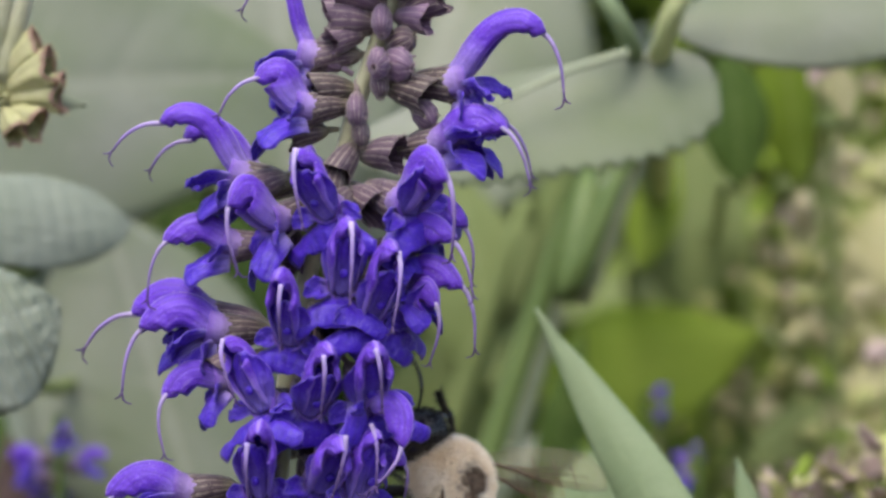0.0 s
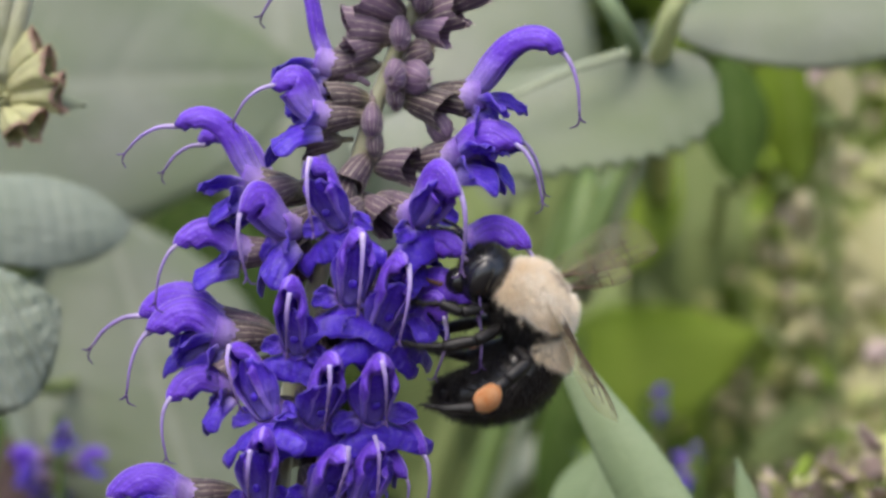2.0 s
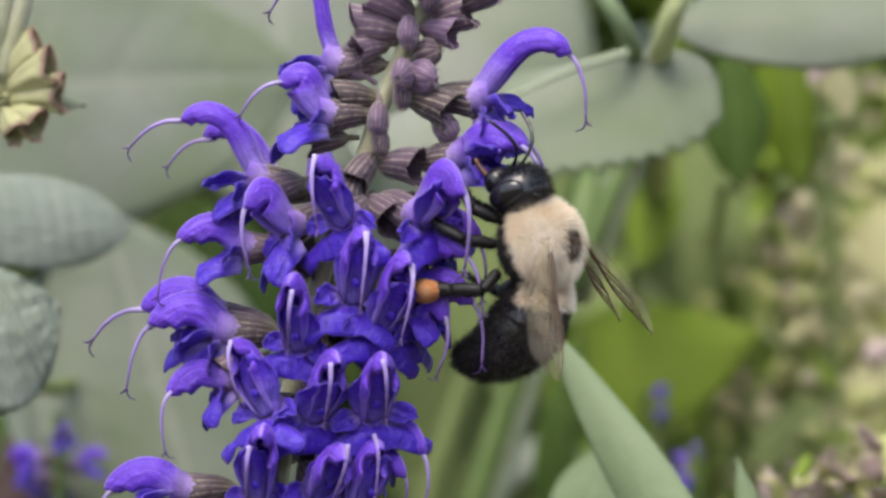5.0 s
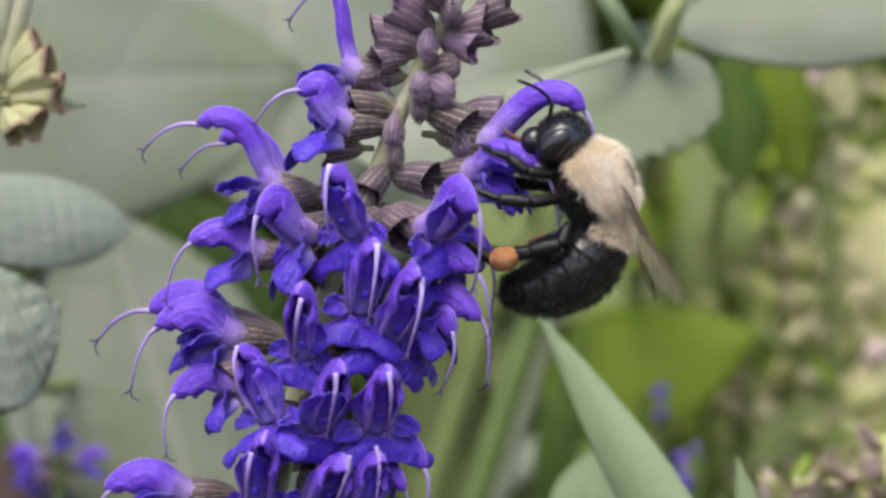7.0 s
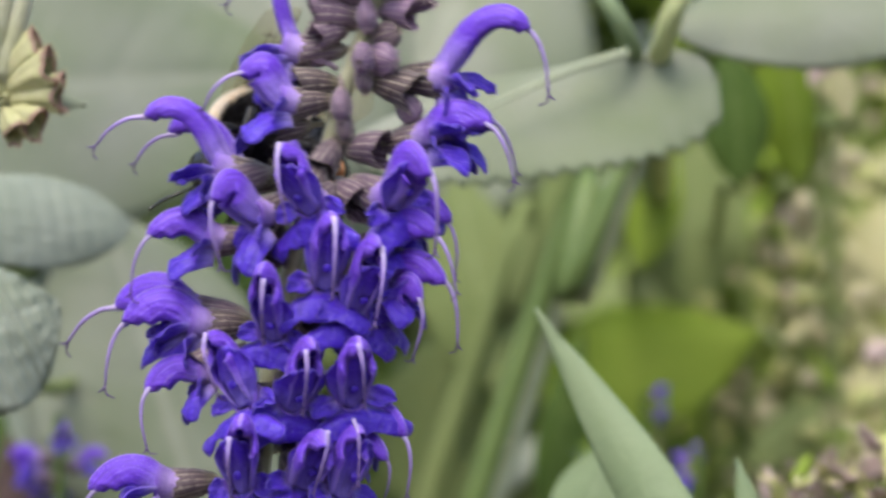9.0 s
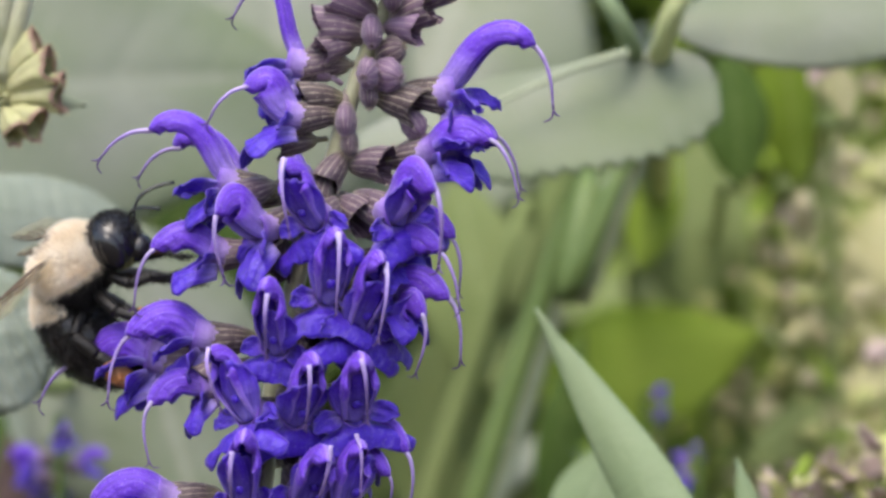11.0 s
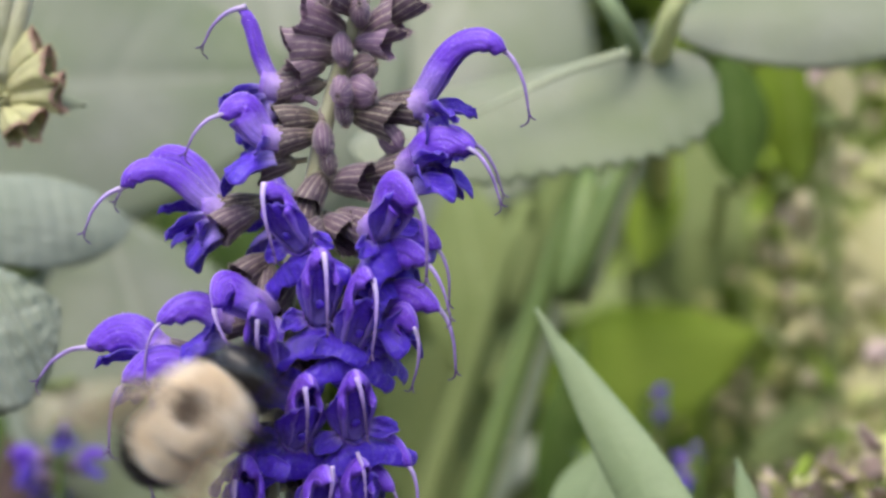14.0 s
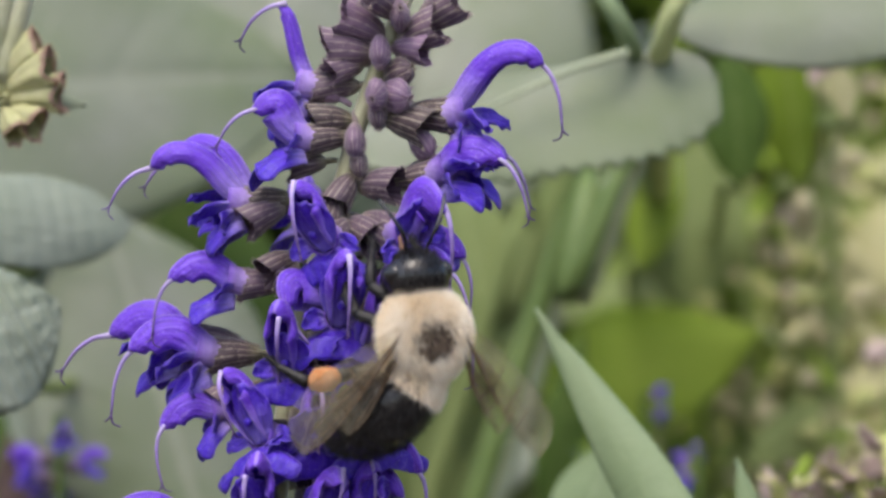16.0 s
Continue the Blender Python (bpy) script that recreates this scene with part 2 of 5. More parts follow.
    def ball(self, centre, radii, rows=10, sides=14, **values):
        th = np.linspace(0.02, math.pi - 0.02, rows)
        ph = np.arange(sides) / sides * 2 * math.pi
        p = np.stack([np.sin(th)[:, None] * np.cos(ph), np.sin(th)[:, None] * np.sin(ph), np.cos(th)[:, None] * np.ones(sides)], -1)
        return self.grid(np.asarray(centre) + p * np.asarray(radii), wrap=True, flip=True, **values)

    def mesh(self, name, mat, scale=1.0, smooth=True):
        me = bpy.data.meshes.new(name)
        me.from_pydata((np.concatenate(self.v) * scale).tolist(), [], self.f)
        for k, lists in self.a.items():
            at = me.attributes.new(k, "FLOAT", "POINT")
            at.data.foreach_set("value", np.concatenate(lists).astype(np.float32))
        if smooth:
            me.polygons.foreach_set("use_smooth", [True] * len(me.polygons))
        me.materials.append(mat)
        me.update()
        return me


def part(name, me, parent, m=None, label=""):
    ob = new(name, me)
    ob.parent = parent
    if m is not None:
        ob.matrix_basis = m
    return tagged(ob, label)


def thing(name, m, label, category, group=""):
    ob = new(name)
    ob.empty_display_size = 0.01
    ob.matrix_basis = m
    return tagged(ob, label, category, group)


def bezier(pts, n):
    """A smooth line through the points."""
    pts = np.asarray(pts, float)
    k = len(pts)
    p = np.vstack([2 * pts[0] - pts[1], pts, 2 * pts[-1] - pts[-2]])
    out = []
    for s in np.linspace(0, k - 1 - 1e-9, n):
        i = int(s)
        f = s - i
        a, b, c, d = p[i], p[i + 1], p[i + 2], p[i + 3]
        out.append(0.5 * (2 * b + (c - a) * f + (2 * a - 5 * b + 4 * c - d) * f * f + (3 * b - a - 3 * c + d) * f ** 3))
    return np.array(out)


# ---- ground, hedge and leaves behind ----
def ground():
    s = Shape()
    r = np.concatenate([[0.0], np.geomspace(0.15, 400, 46)])
    a = np.arange(48) / 48 * 2 * math.pi
    p = np.zeros((len(r), 48, 3))
    for i, q in enumerate(r):
        for j, w in enumerate(a):
            x, y = q * math.cos(w), q * math.sin(w)
            p[i, j] = (x, y, 0.02 * noise.noise((x * 4, y * 4, 0)) * min(1, q) + 0.006 * noise.noise((x * 30, y * 30, 2)))
    s.grid(p, wrap=True)
    return tagged(new("ground", s.mesh("ground", SOIL)), "dark bare garden soil under the plants", "soil", kind="structure")


ground()


def leaf_shape(long, wide, cup=0.12, droop=0.15, teeth=0.0, count=12, peak=0.45, blunt=1.0, quilt=0.0, seed=0, rows=44, cols=19, wave=0.03, ribs=1.0, upper=1.0):
    """A leaf along +x with its upper face to +z: toothed margin, midrib, side veins."""
    rng = random.Random(seed)
    t = np.linspace(0, 1, max(rows, int(count * 4) if teeth else rows))
    s = np.linspace(-1, 1, cols)
    e = math.log(0.5) / math.log(peak)
    w = np.sin(math.pi * t ** e) ** blunt
    w[-1] = w[0] = 0.015
    tt = 1 - np.abs(((t * count) % 1.0) * 1.5 - 0.75) if teeth else np.zeros_like(t)
    half = wide / 2 * w[:, None] * np.where(s[None, :] > 0, 1 + teeth * (tt[:, None] - 0.5), upper if upper < 1 else 1 + teeth * (tt[:, None] - 0.5))
    ph = rng.random() * 6
    x = long * (t[:, None] + 0 * s)
    y = half * s
    v = np.abs((t[:, None] * 9 - np.abs(s) * w[:, None] * 2.2 + 40) % 1.0 - 0.5) * 2
    side = np.clip((v - 0.78) / 0.2, 0, 1)
    mid = np.clip(1 - np.abs(y) / (0.018 * long + 1e-9), 0, 1)
    vein = np.maximum(mid, side * 0.75) * ribs
    z = -cup * wide * s ** 2 * w[:, None] - droop * long * t[:, None] ** 2 - 0.012 * wide * vein
    z = z + wave * wide * np.sin(t[:, None] * 11 + ph + s * 1.5) * np.abs(s) ** 2
    z = z + quilt * wide * (np.abs(np.sin(t[:, None] * 42)) * np.abs(np.sin(s * 11 + t[:, None] * 6)))
    return Shape().slab(np.stack([x, y, z + 0 * x], -1), 0.00035, vein=vein)


def aim(base, tip, face):
    """A pose at base whose x runs to tip and whose z leans to face."""
    base, tip = Vector(base), Vector(tip)
    x = (tip - base).normalized()
    z = Vector(face)
    z = (z - x * z.dot(x)).normalized()
    y = z.cross(x)
    return Matrix.Translation(base) @ Matrix((x, y, z)).transposed().to_4x4()


def leaf(base, tip, wide, mat, label, face=(0, -1, 0.35), join=None, **shape):
    """One leaf on its stalk; base and tip in the plan; width as a share of its length."""
    a, b = V(*base), V(*tip)
    long = (b - a).length
    top = thing("leafy_shoot", Matrix.Translation((a.x, a.y, 0)), label, "leaf", "broad leaves behind the spike")
    m = aim(a, b, face)
    m.translation -= Vector((a.x, a.y, 0))
    part("leaf_blade", leaf_shape(long, long * wide, **shape).mesh("leaf_blade", mat), top, m)
    up = Vector((0, 0, a.z))                        # the stalk bends down behind its blade
    foot = Vector((0.010, 0.17, 0))
    ends = bezier([foot, Vector((0.010, 0.16, 0)) + up * 0.88, Vector((0.002, 0.05, -0.004)) + up, up + Vector((0, 0.0006, 0))], 16)
    if join:
        j = V(*join) - Vector((a.x, a.y, 0))
        ends = bezier([j, (j + up) / 2 + Vector((0, 0.002, -0.0006)), up + Vector((0, 0.0006, 0))], 16)
    if not shape.get("ribs", 1.0):      # a raised pale midrib, off the middle
        rib = [V(1112, 92, 0.0575) - Vector((a.x, a.y, 0)), V(1000, 128, 0.0555) - Vector((a.x, a.y, 0)), V(850, 196, 0.054) - Vector((a.x, a.y, 0))]
        part("midrib", Shape().tube(bezier(rib, 14), np.linspace(0.00045, 0.00015, 14), 7).mesh("midrib", RIB), top, label="pale raised midrib")
    part("leaf_stalk", Shape().tube(ends, np.linspace(0.0010, 0.0006, 16), 7).mesh("leaf_stalk", GREEN_LEAF), top)
    return top


def background_leaves():
    G, S = "large pale grey-green leaf, blurred behind the flowers", "silvery wrinkled sage leaf with a soft surface"
    # broad pale leaves that fill the back on the left
    leaf((-260, 190, 0.105), (560, 90, 0.12), 0.62, PALE_LEAF, G, face=(0.15, -1, 0.30), cup=0.05, blunt=0.7, seed=1)
    leaf((520, 400, 0.15), (470, -330, 0.16), 0.62, PALE_LEAF, G, face=(0.1, -1, 0.4), blunt=0.7, seed=2)
    leaf((640, 480, 0.17), (900, -330, 0.19), 0.62, PALE_LEAF, G, face=(-0.1, -1, 0.5), seed=3)
    leaf((400, 1060, 0.105), (190, 392, 0.11), 0.66, PALE_LEAF, G, face=(0.1, -1, 0.95), peak=0.55, blunt=0.6, droop=0.0, seed=4)
    leaf((40, 800, 0.112), (235, 395, 0.112), 0.62, SILVER_LEAF, G, face=(0.1, -1, 0.7), peak=0.55, blunt=0.5, droop=0.0, seed=33)
    leaf((430, 1000, 0.15), (420, 560, 0.15), 0.62, PALE_LEAF, G, face=(0.2, -1, 0.2), seed=14)
    leaf((-200, 384, 0.045), (252, 376, 0.055), 0.38, SILVER_LEAF, S, face=(0.05, -1, 0.3), peak=0.55, blunt=0.6, quilt=0.04, ribs=0.35, seed=5)
    leaf((-160, 640, 0.03), (104, 520, 0.035), 1.05, SILVER_LEAF, S, face=(0.3, -1, 0.45), blunt=0.7, quilt=0.05, seed=6)
    # dark leaves fill the gaps here; their colour stands in for shade
    leaf((-60, 1010, 0.14), (95, 690, 0.14), 0.62, SHADE_GREEN, "leaf between pale leaves, deep green with the gap's shade put into its colour", face=(-0.3, -1, 0.1), seed=27)
    leaf((20, 960, 0.125), (65, 705, 0.125), 0.35, DRY, "withered brownish-purple leaf, out of focus", face=(0.3, -1, 0), seed=28)
    leaf((-100, 1000, 0.13), (150, 640, 0.13), 0.5, SHADE_GREEN, "leaf between pale leaves, deep green with the gap's shade put into its colour", seed=16)
    leaf((480, 610, 0.135), (285, 325, 0.135), 0.60, SHADE_GREEN, "leaf between pale leaves, deep green with the gap's shade put into its colour", seed=20)
    # toothed leaf and its neighbours on the right
    leaf((1268, 140, 0.060), (620, 258, 0.055), 0.40, PALE_LEAF, "pale green leaf with a toothed margin and a light midrib",
         face=(-0.05, -1, 0.62), join=(1146, 106, 0.063), teeth=0.22, count=17, peak=0.36, blunt=0.42, cup=0.04, droop=0.02, ribs=0.0, upper=0.75, seed=7)
    leaf((1190, 45, 0.062), (1780, -40, 0.06), 0.36, PALE_LEAF, "pale green leaf with a toothed margin and a light midrib",
         face=(0, -1, 0.6), join=(1168, 100, 0.063), teeth=0.05, count=15, blunt=0.6, ribs=0.3, seed=8)
    leaf((1415, 330, 0.12), (1392, 20, 0.115), 0.36, LIME_LEAF, "shaded fresh green leaf between the stems", face=(0.3, -1, 0.3), seed=9)
    # dark gap between the stems: shade painted as a deep green leaf
    leaf((1310, 330, 0.11), (1300, 70, 0.11), 0.5, SHADE_GREEN, "leaf between stems, deep green with the gap's shade put into its colour", face=(0.2, -1, -0.3), seed=29)
    leaf((1500, 215, 0.11), (1480, 90, 0.11), 0.4, YELLOW_LEAF, "yellowing leaf, out of focus", seed=30)
    leaf((1205, 560, 0.20), (1250, 225, 0.20), 0.58, GREEN_LEAF, "mid-green oval leaf, out of focus", ribs=0.3, seed=10)
    leaf((940, 690, 0.19), (1345, 560, 0.19), 0.62, LIME_LEAF, "bright yellow-green leaf lit from above", face=(0, -1, 0.6), ribs=0.2, seed=11)
    leaf((880, 700, 0.15), (810, 290, 0.15), 0.5, GREEN_LEAF, "mid-green oval leaf, out of focus", seed=12)
    leaf((760, 940, 0.17), (820, 540, 0.17), 0.62, GREEN_LEAF, "mid-green oval leaf, out of focus", ribs=0.3, seed=31)
    leaf((860, 1000, 0.19), (720, 620, 0.19), 0.5, BLADE, "broad fresh green leaf low among the stems", seed=32)
    leaf((780, 960, 0.15), (1050, 690, 0.15), 0.13, SILVER_LEAF, "narrow pale grey-green blade leaning across the stems", seed=13)
    leaf((1000, 1000, 0.06), (1090, 770, 0.06), 0.55, BLADE, "broad fresh green leaf low among the stems", seed=17)
    leaf((820, 760, 0.16), (950, 370, 0.16), 0.3, GREEN_LEAF, "narrow green blade leaning across the stems", face=(0.3, -1, 0.3), seed=21)
    # shade beside the leaning stalk, painted as another deep green leaf
    leaf((965, 930, 0.14), (1030, 590, 0.14), 0.26, SHADE_GREEN, "leaf between stems, deep green with the gap's shade put into its colour", seed=22)
    leaf((1130, 480, 0.17), (1190, 250, 0.17), 0.4, LIME_LEAF, "bright yellow-green leaf lit from above", seed=23)
    leaf((1510, 560, 0.17), (1590, 330, 0.17), 0.5, YELLOW_LEAF, "yellowing leaf, out of focus", face=(-0.2, -1, 0.7), seed=24)
    leaf((1470, 760, 0.16), (1590, 600, 0.16), 0.45, YELLOW_LEAF, "yellowing leaf, out of focus", face=(-0.2, -1, 0.7), seed=25)
    leaf((1330, 830, 0.18), (1480, 700, 0.18), 0.5, GREEN_LEAF, "mid-green oval leaf, out of focus", seed=26)
    leaf((1255, 1040, 0.022), (948, 547, 0.032), 0.185, BLADE, "long narrow pale green leaf with a fine pointed tip",
         face=(-0.3, -1, 0.35), peak=0.30, cup=0.16, droop=0.0, ribs=0.35, teeth=0.07, count=26, seed=15)
    leaf((1345, 980, 0.03), (1308, 815, 0.03), 0.24, BLADE, "small pointed pale green leaf tip", seed=18)
    for k, (a, b) in enumerate((((1385, 610), (1440, 555)), ((1490, 700), (1450, 640)), ((1535, 480), (1490, 420)), ((1460, 790), (1530, 740)), ((1570, 630), (1520, 560)), ((1390, 420), (1350, 370)))):
        leaf((*a, 0.15 + 0.01 * (k % 3)), (*b, 0.15 + 0.01 * (k % 3)), 0.36, (YELLOW_LEAF, LIME_LEAF)[k % 2], "yellowing leaf, out of focus", face=(-0.1, -1, 0.8), seed=40 + k)
    leaf((1490, 60, 0.10), (1430, 150, 0.10), 0.4, SEED_PINK, "withered reddish-brown leaf scrap", seed=19)


background_leaves()


def stalk(name, pts, r, mat, label, group="stalks behind the spike"):
    """A bare stalk through points of the plan, carried down to the ground."""
    p = [V(*q) for q in pts]
    slope = (p[-1].x - p[-2].x) / (p[-2].z - p[-1].z)
    p.append(Vector((p[-1].x + slope * p[-1].z * 0.7, p[-1].y + 0.01, 0.0)))
    base = p[-1].copy()
    path = bezier([q - base for q in p], 24)
    ob = new(name, Shape().tube(path, np.linspace(r * 0.8, r * 1.25, 24), 8).mesh(name, mat))
    ob.location = base
    return tagged(ob, label, "stem", group)


stalk("plant_stalk", [(1090, 110, 0.15), (1010, 290, 0.15), (900, 560, 0.15), (760, 880, 0.15)], 0.0012, GREEN_LEAF, "green stalk leaning among the leaves")
stalk("plant_stalk", [(1070, 120, 0.17), (930, 430, 0.17), (860, 640, 0.17), (740, 900, 0.17)], 0.0014, GREEN_LEAF, "green stalk leaning among the leaves")
stalk("plant_stalk", [(1025, -80, 0.058), (1128, 105, 0.0625), (1150, 250, 0.12), (1140, 480, 0.24), (1120, 860, 0.26)], 0.0010, BLADE, "thin yellow-green stalk between broad leaves")
stalk("plant_stalk", [(1240, -100, 0.056), (1165, 110, 0.0625), (1170, 250, 0.12), (1170, 480, 0.24), (1150, 860, 0.26)], 0.0013, SHOOT, "thick yellow-green stalk between broad leaves")
stalk("plant_stalk", [(1180, 130, 0.13), (1105, 290, 0.12), (1010, 520, 0.12), (850, 860, 0.13)], 0.0014, STALK, "green stalk leaning among the leaves")
stalk("plant_stalk", [(1200, 150, 0.135), (1128, 300, 0.125), (1036, 530, 0.125), (885, 870, 0.135)], 0.0008, RIB, "thin pale stalk leaning among the leaves")


def hedge(name, mat, count, box, size, label, seed):
    """Many small leaves in a thick bank of plants."""
    rng = np.random.default_rng(seed)
    x0, x1, y0, y1, z0, z1 = box
    c = np.stack([rng.uniform(x0, x1, count), rng.uniform(y0, y1, count), rng.uniform(z0, z1, count)], 1)
    top = np.array([0.86 + 0.3 * noise.noise((x * 7, y * 7, seed)) for x, y, _ in c])
    c[:, 2] *= np.minimum(1, top) * (1 - 0.55 * np.abs((c[:, 0] - (x0 + x1) / 2) / ((x1 - x0) / 2)) ** 4)
    a = rng.normal(size=(count, 3)) * (1, 1, 0.6)
    a /= np.linalg.norm(a, axis=1, keepdims=True)
    up = np.array((0, -0.6, 0.8)) + rng.normal(size=(count, 3)) * 0.4
    b = np.cross(up, a)
    b /= np.linalg.norm(b, axis=1, keepdims=True)
    n = np.cross(a, b)
    l = rng.uniform(*size, count)[:, None]
    w = l * rng.uniform(0.3, 0.5, count)[:, None]
    p = np.stack([c, c + a * l * 0.35 + b * w - n * w * 0.25, c + a * l * 0.4 + n * w * 0.1, c + a * l * 0.35 - b * w - n * w * 0.25, c + a * l - n * l * 0.15], 1)
    s = Shape()
    k = np.arange(count)[:, None] * 5
    f = np.concatenate([k + (0, 1, 2), k + (0, 2, 3), k + (1, 4, 2), k + (2, 4, 3)])
    s.v, s.n, s.f = [p.reshape(-1, 3)], count * 5, f.tolist()
    return tagged(new(name, s.mesh(name, mat, smooth=False)), label, "foliage", kind="stuff")


hedge("green_foliage", GREEN_LEAF, 9000, (-0.6, 0.6, 0.34, 0.75, 0.0, 0.72), (0.016, 0.04), "bank of small green leaves, far out of focus", 3)
# the rear bank is coloured darker in place of the hedge's own shadow
hedge("dark_foliage", SHADE_GREEN, 14000, (-0.8, 0.8, 0.42, 0.95, 0.0, 0.85), (0.02, 0.05), "bank of leaves, dark green with the shade of the depth put into the colour", 4)
hedge("yellow_green_foliage", LIME_LEAF, 12000, (0.0, 0.5, 0.26, 0.42, 0.0, 0.66), (0.005, 0.013), "light yellow-green leaf tips, out of focus", 5)


hedge("yellow_leaf_tips", YELLOW_LEAF, 5200, (0.05, 0.40, 0.20, 0.36, 0.0, 0.60), (0.006, 0.014), "yellowing small leaves, out of focus", 6)


hedge("cream_seed_tips", SEED, 3200, (0.035, 0.13, 0.13, 0.30, 0.0, 0.52), (0.003, 0.007), "loose dry cream seed cups, out of focus", 7)
hedge("green_seed_tips", SEED_GREEN, 6400, (0.035, 0.14, 0.13, 0.30, 0.0, 0.52), (0.004, 0.008), "loose green seed cups, out of focus", 9)
hedge("pinkish_seed_tips", SEED_PINK, 5500, (0.035, 0.13, 0.13, 0.28, 0.0, 0.50), (0.003, 0.006), "loose pinkish seed cups, out of focus", 8)


hedge("yellow_seed_tips", YELLOW_LEAF, 3000, (0.044, 0.12, 0.13, 0.27, 0.0, 0.50), (0.004, 0.009), "yellow leaf tips among the seed heads, out of focus", 10)


def cup_mesh(mat):
    """A small dry bell with a drawn-in mouth."""
    path = np.stack([np.linspace(0, 1, 6), np.zeros(6), np.linspace(0, 0.08, 6) ** 1.0], 1) * 0.0056
    return Shape().tube(path, np.array((0.25, 0.8, 1.0, 1.05, 0.9, 0.3)) * 0.0018, 7).mesh("seed_cup", mat)


CUPS = [cup_mesh(m) for m in (SEED, SEED_GREEN, SEED_PINK)]


def seed_spike(mix_of, seed, long=0.15, whorls=16):
    """A faded sage spike: stalk with rings of dry calyces."""
    rng = random.Random(seed)
    top = thing("seed_spike", Matrix(), "faded flower spike with dry brownish-green seed cups", "seed head", "faded spikes behind")
    part("stalk", Shape().tube(bezier([(0, 0, -0.42), (0, 0, -0.1), (0.002, 0, long)], 14), np.linspace(0.0008, 0.0004, 14), 6).mesh("stalk", GREEN_LEAF), top)
    for i in range(whorls):
        if rng.random() < 0.45:
            continue
        z = long * (i + 0.3 + rng.uniform(-0.5, 0.5)) / whorls
        k = 1.15 - 0.45 * i / whorls
        for j in range(3):
            a = j * 120 + rng.uniform(-18, 18) + 30 * (i % 2)
            m = pose(0, 0, z + rng.uniform(-0.004, 0.004), 0, 0, a) @ pose(0.0008, 0, 0, rng.uniform(0, 360), rng.uniform(-60, 40), 0)
            part("seed_cup", CUPS[rng.choice(mix_of)], top, m @ Matrix.Translation((rng.uniform(0, 0.004), 0, 0)) @ Matrix.Scale(k * rng.uniform(0.45, 1.0), 4))
    return top


def seed_spikes():
    rng = random.Random(8)
    kinds = [seed_spike(m, i) for i, m in enumerate(((0, 0, 1), (1, 1, 0), (0, 1, 2), (1, 0, 2, 1)))]
    spots = [(1310, 0.30, 0.30), (1400, 0.33, 0.34), (1520, 0.31, 0.35), (1590, 0.28, 0.31), (1350, 0.24, 0.32), (1470, 0.17, 0.33), (1330, 0.22, 0.35), (1390, 0.15, 0.34), (1450, 0.19, 0.36), (1500, 0.14, 0.32), (1560, 0.18, 0.36),
             (1420, 0.26, 0.36), (1540, 0.24, 0.37), (1360, 0.20, 0.28), (1480, 0.22, 0.30), (1600, 0.21, 0.34),
             (1650, 0.16, 0.34), (1430, 0.13, 0.29), (1330, 0.15, 0.26), (1560, 0.13, 0.28)]
    used = set()
    for i, (px, back, z) in enumerate(spots):
        p = V(px, 441, back)
        m = Matrix.Translation((p.x, p.y, z + rng.uniform(-0.008, 0.008))) @ pose(0, 0, 0, rng.uniform(-25, 25), rng.uniform(-10, 32), 0) @ pose(0, 0, 0, 0, 0, rng.uniform(0, 360))
        k = kinds[i % 4]
        if i % 4 in used:
            copy_thing(k, m)
        else:
            k.matrix_basis = m
            used.add(i % 4)


seed_spikes()


BRACTS = [leaf_shape(0.0048, 0.0022, cup=0.35, droop=0.1, rows=9, cols=7).mesh("bract", m) for m in (SEED_GREEN, SEED_PINK, YELLOW_LEAF, LIME_LEAF)]


def seed_head(at, seed):
    """A ragged head of pinkish and yellow-green cups, nearer the spike."""
    rng = random.Random(seed)
    p = V(*at)
    top = thing("faded_plant", Matrix.Translation(p), "ragged fading head with pinkish and yellow-green cups", "plant", "fading plants beside the blade")
    part("stalk", Shape().tube(bezier([(0.01, 0.02, -p.z), (0.002, 0.004, -p.z * 0.4), (0, 0, 0)], 12), np.linspace(0.0012, 0.0006, 12), 6).mesh("stalk", SEED_GREEN), top)
    for i in range(64):
        z = rng.uniform(-0.016, 0.002)
        m = pose(0, 0, z, 0, 0, rng.uniform(0, 360)) @ pose(0.0005, 0, 0, 0, rng.uniform(-75, 10), 0)
        part("bract", BRACTS[rng.choice((0, 0, 1, 1, 1, 2, 3))], top, m @ pose(0, 0, 0, rng.uniform(-60, 60), 0, 0) @ Matrix.Scale(rng.uniform(0.4, 0.75), 4))


for spot, seed in (((1390, 885, 0.06), 1), ((1430, 870, 0.075), 5), ((1470, 855, 0.07), 2), ((1520, 825, 0.065), 3), ((1545, 800, 0.08), 6), ((1572, 785, 0.06), 4)):
    seed_head(spot, seed)


# ---- the flower spike ----
# Flowers are built in plan units: x out of the stem, z up.
# Ridge of the hood, side view.
TALL = [(64, 18), (89, 42), (110, 76), (138, 109), (174, 131), (214, 136), (246, 120), (258, 96)]
HOOK = [(64, 18), (88, 32), (104, 46), (130, 66), (165, 73), (202, 62), (230, 36), (238, 14)]
STRAIGHT = [(64, 18), (86, 36), (98, 66), (105, 100), (112, 136), (124, 162), (142, 172)]
HELMET = [(64, 18), (84, 40), (93, 74), (110, 104), (138, 116), (168, 104), (188, 78)]
FRONT = [(64, 18), (84, 36), (92, 70), (104, 108), (126, 134), (154, 142), (180, 130)]
RIDGES = dict(front=FRONT, tall=TALL, hook=HOOK, straight=STRAIGHT, helmet=HELMET)


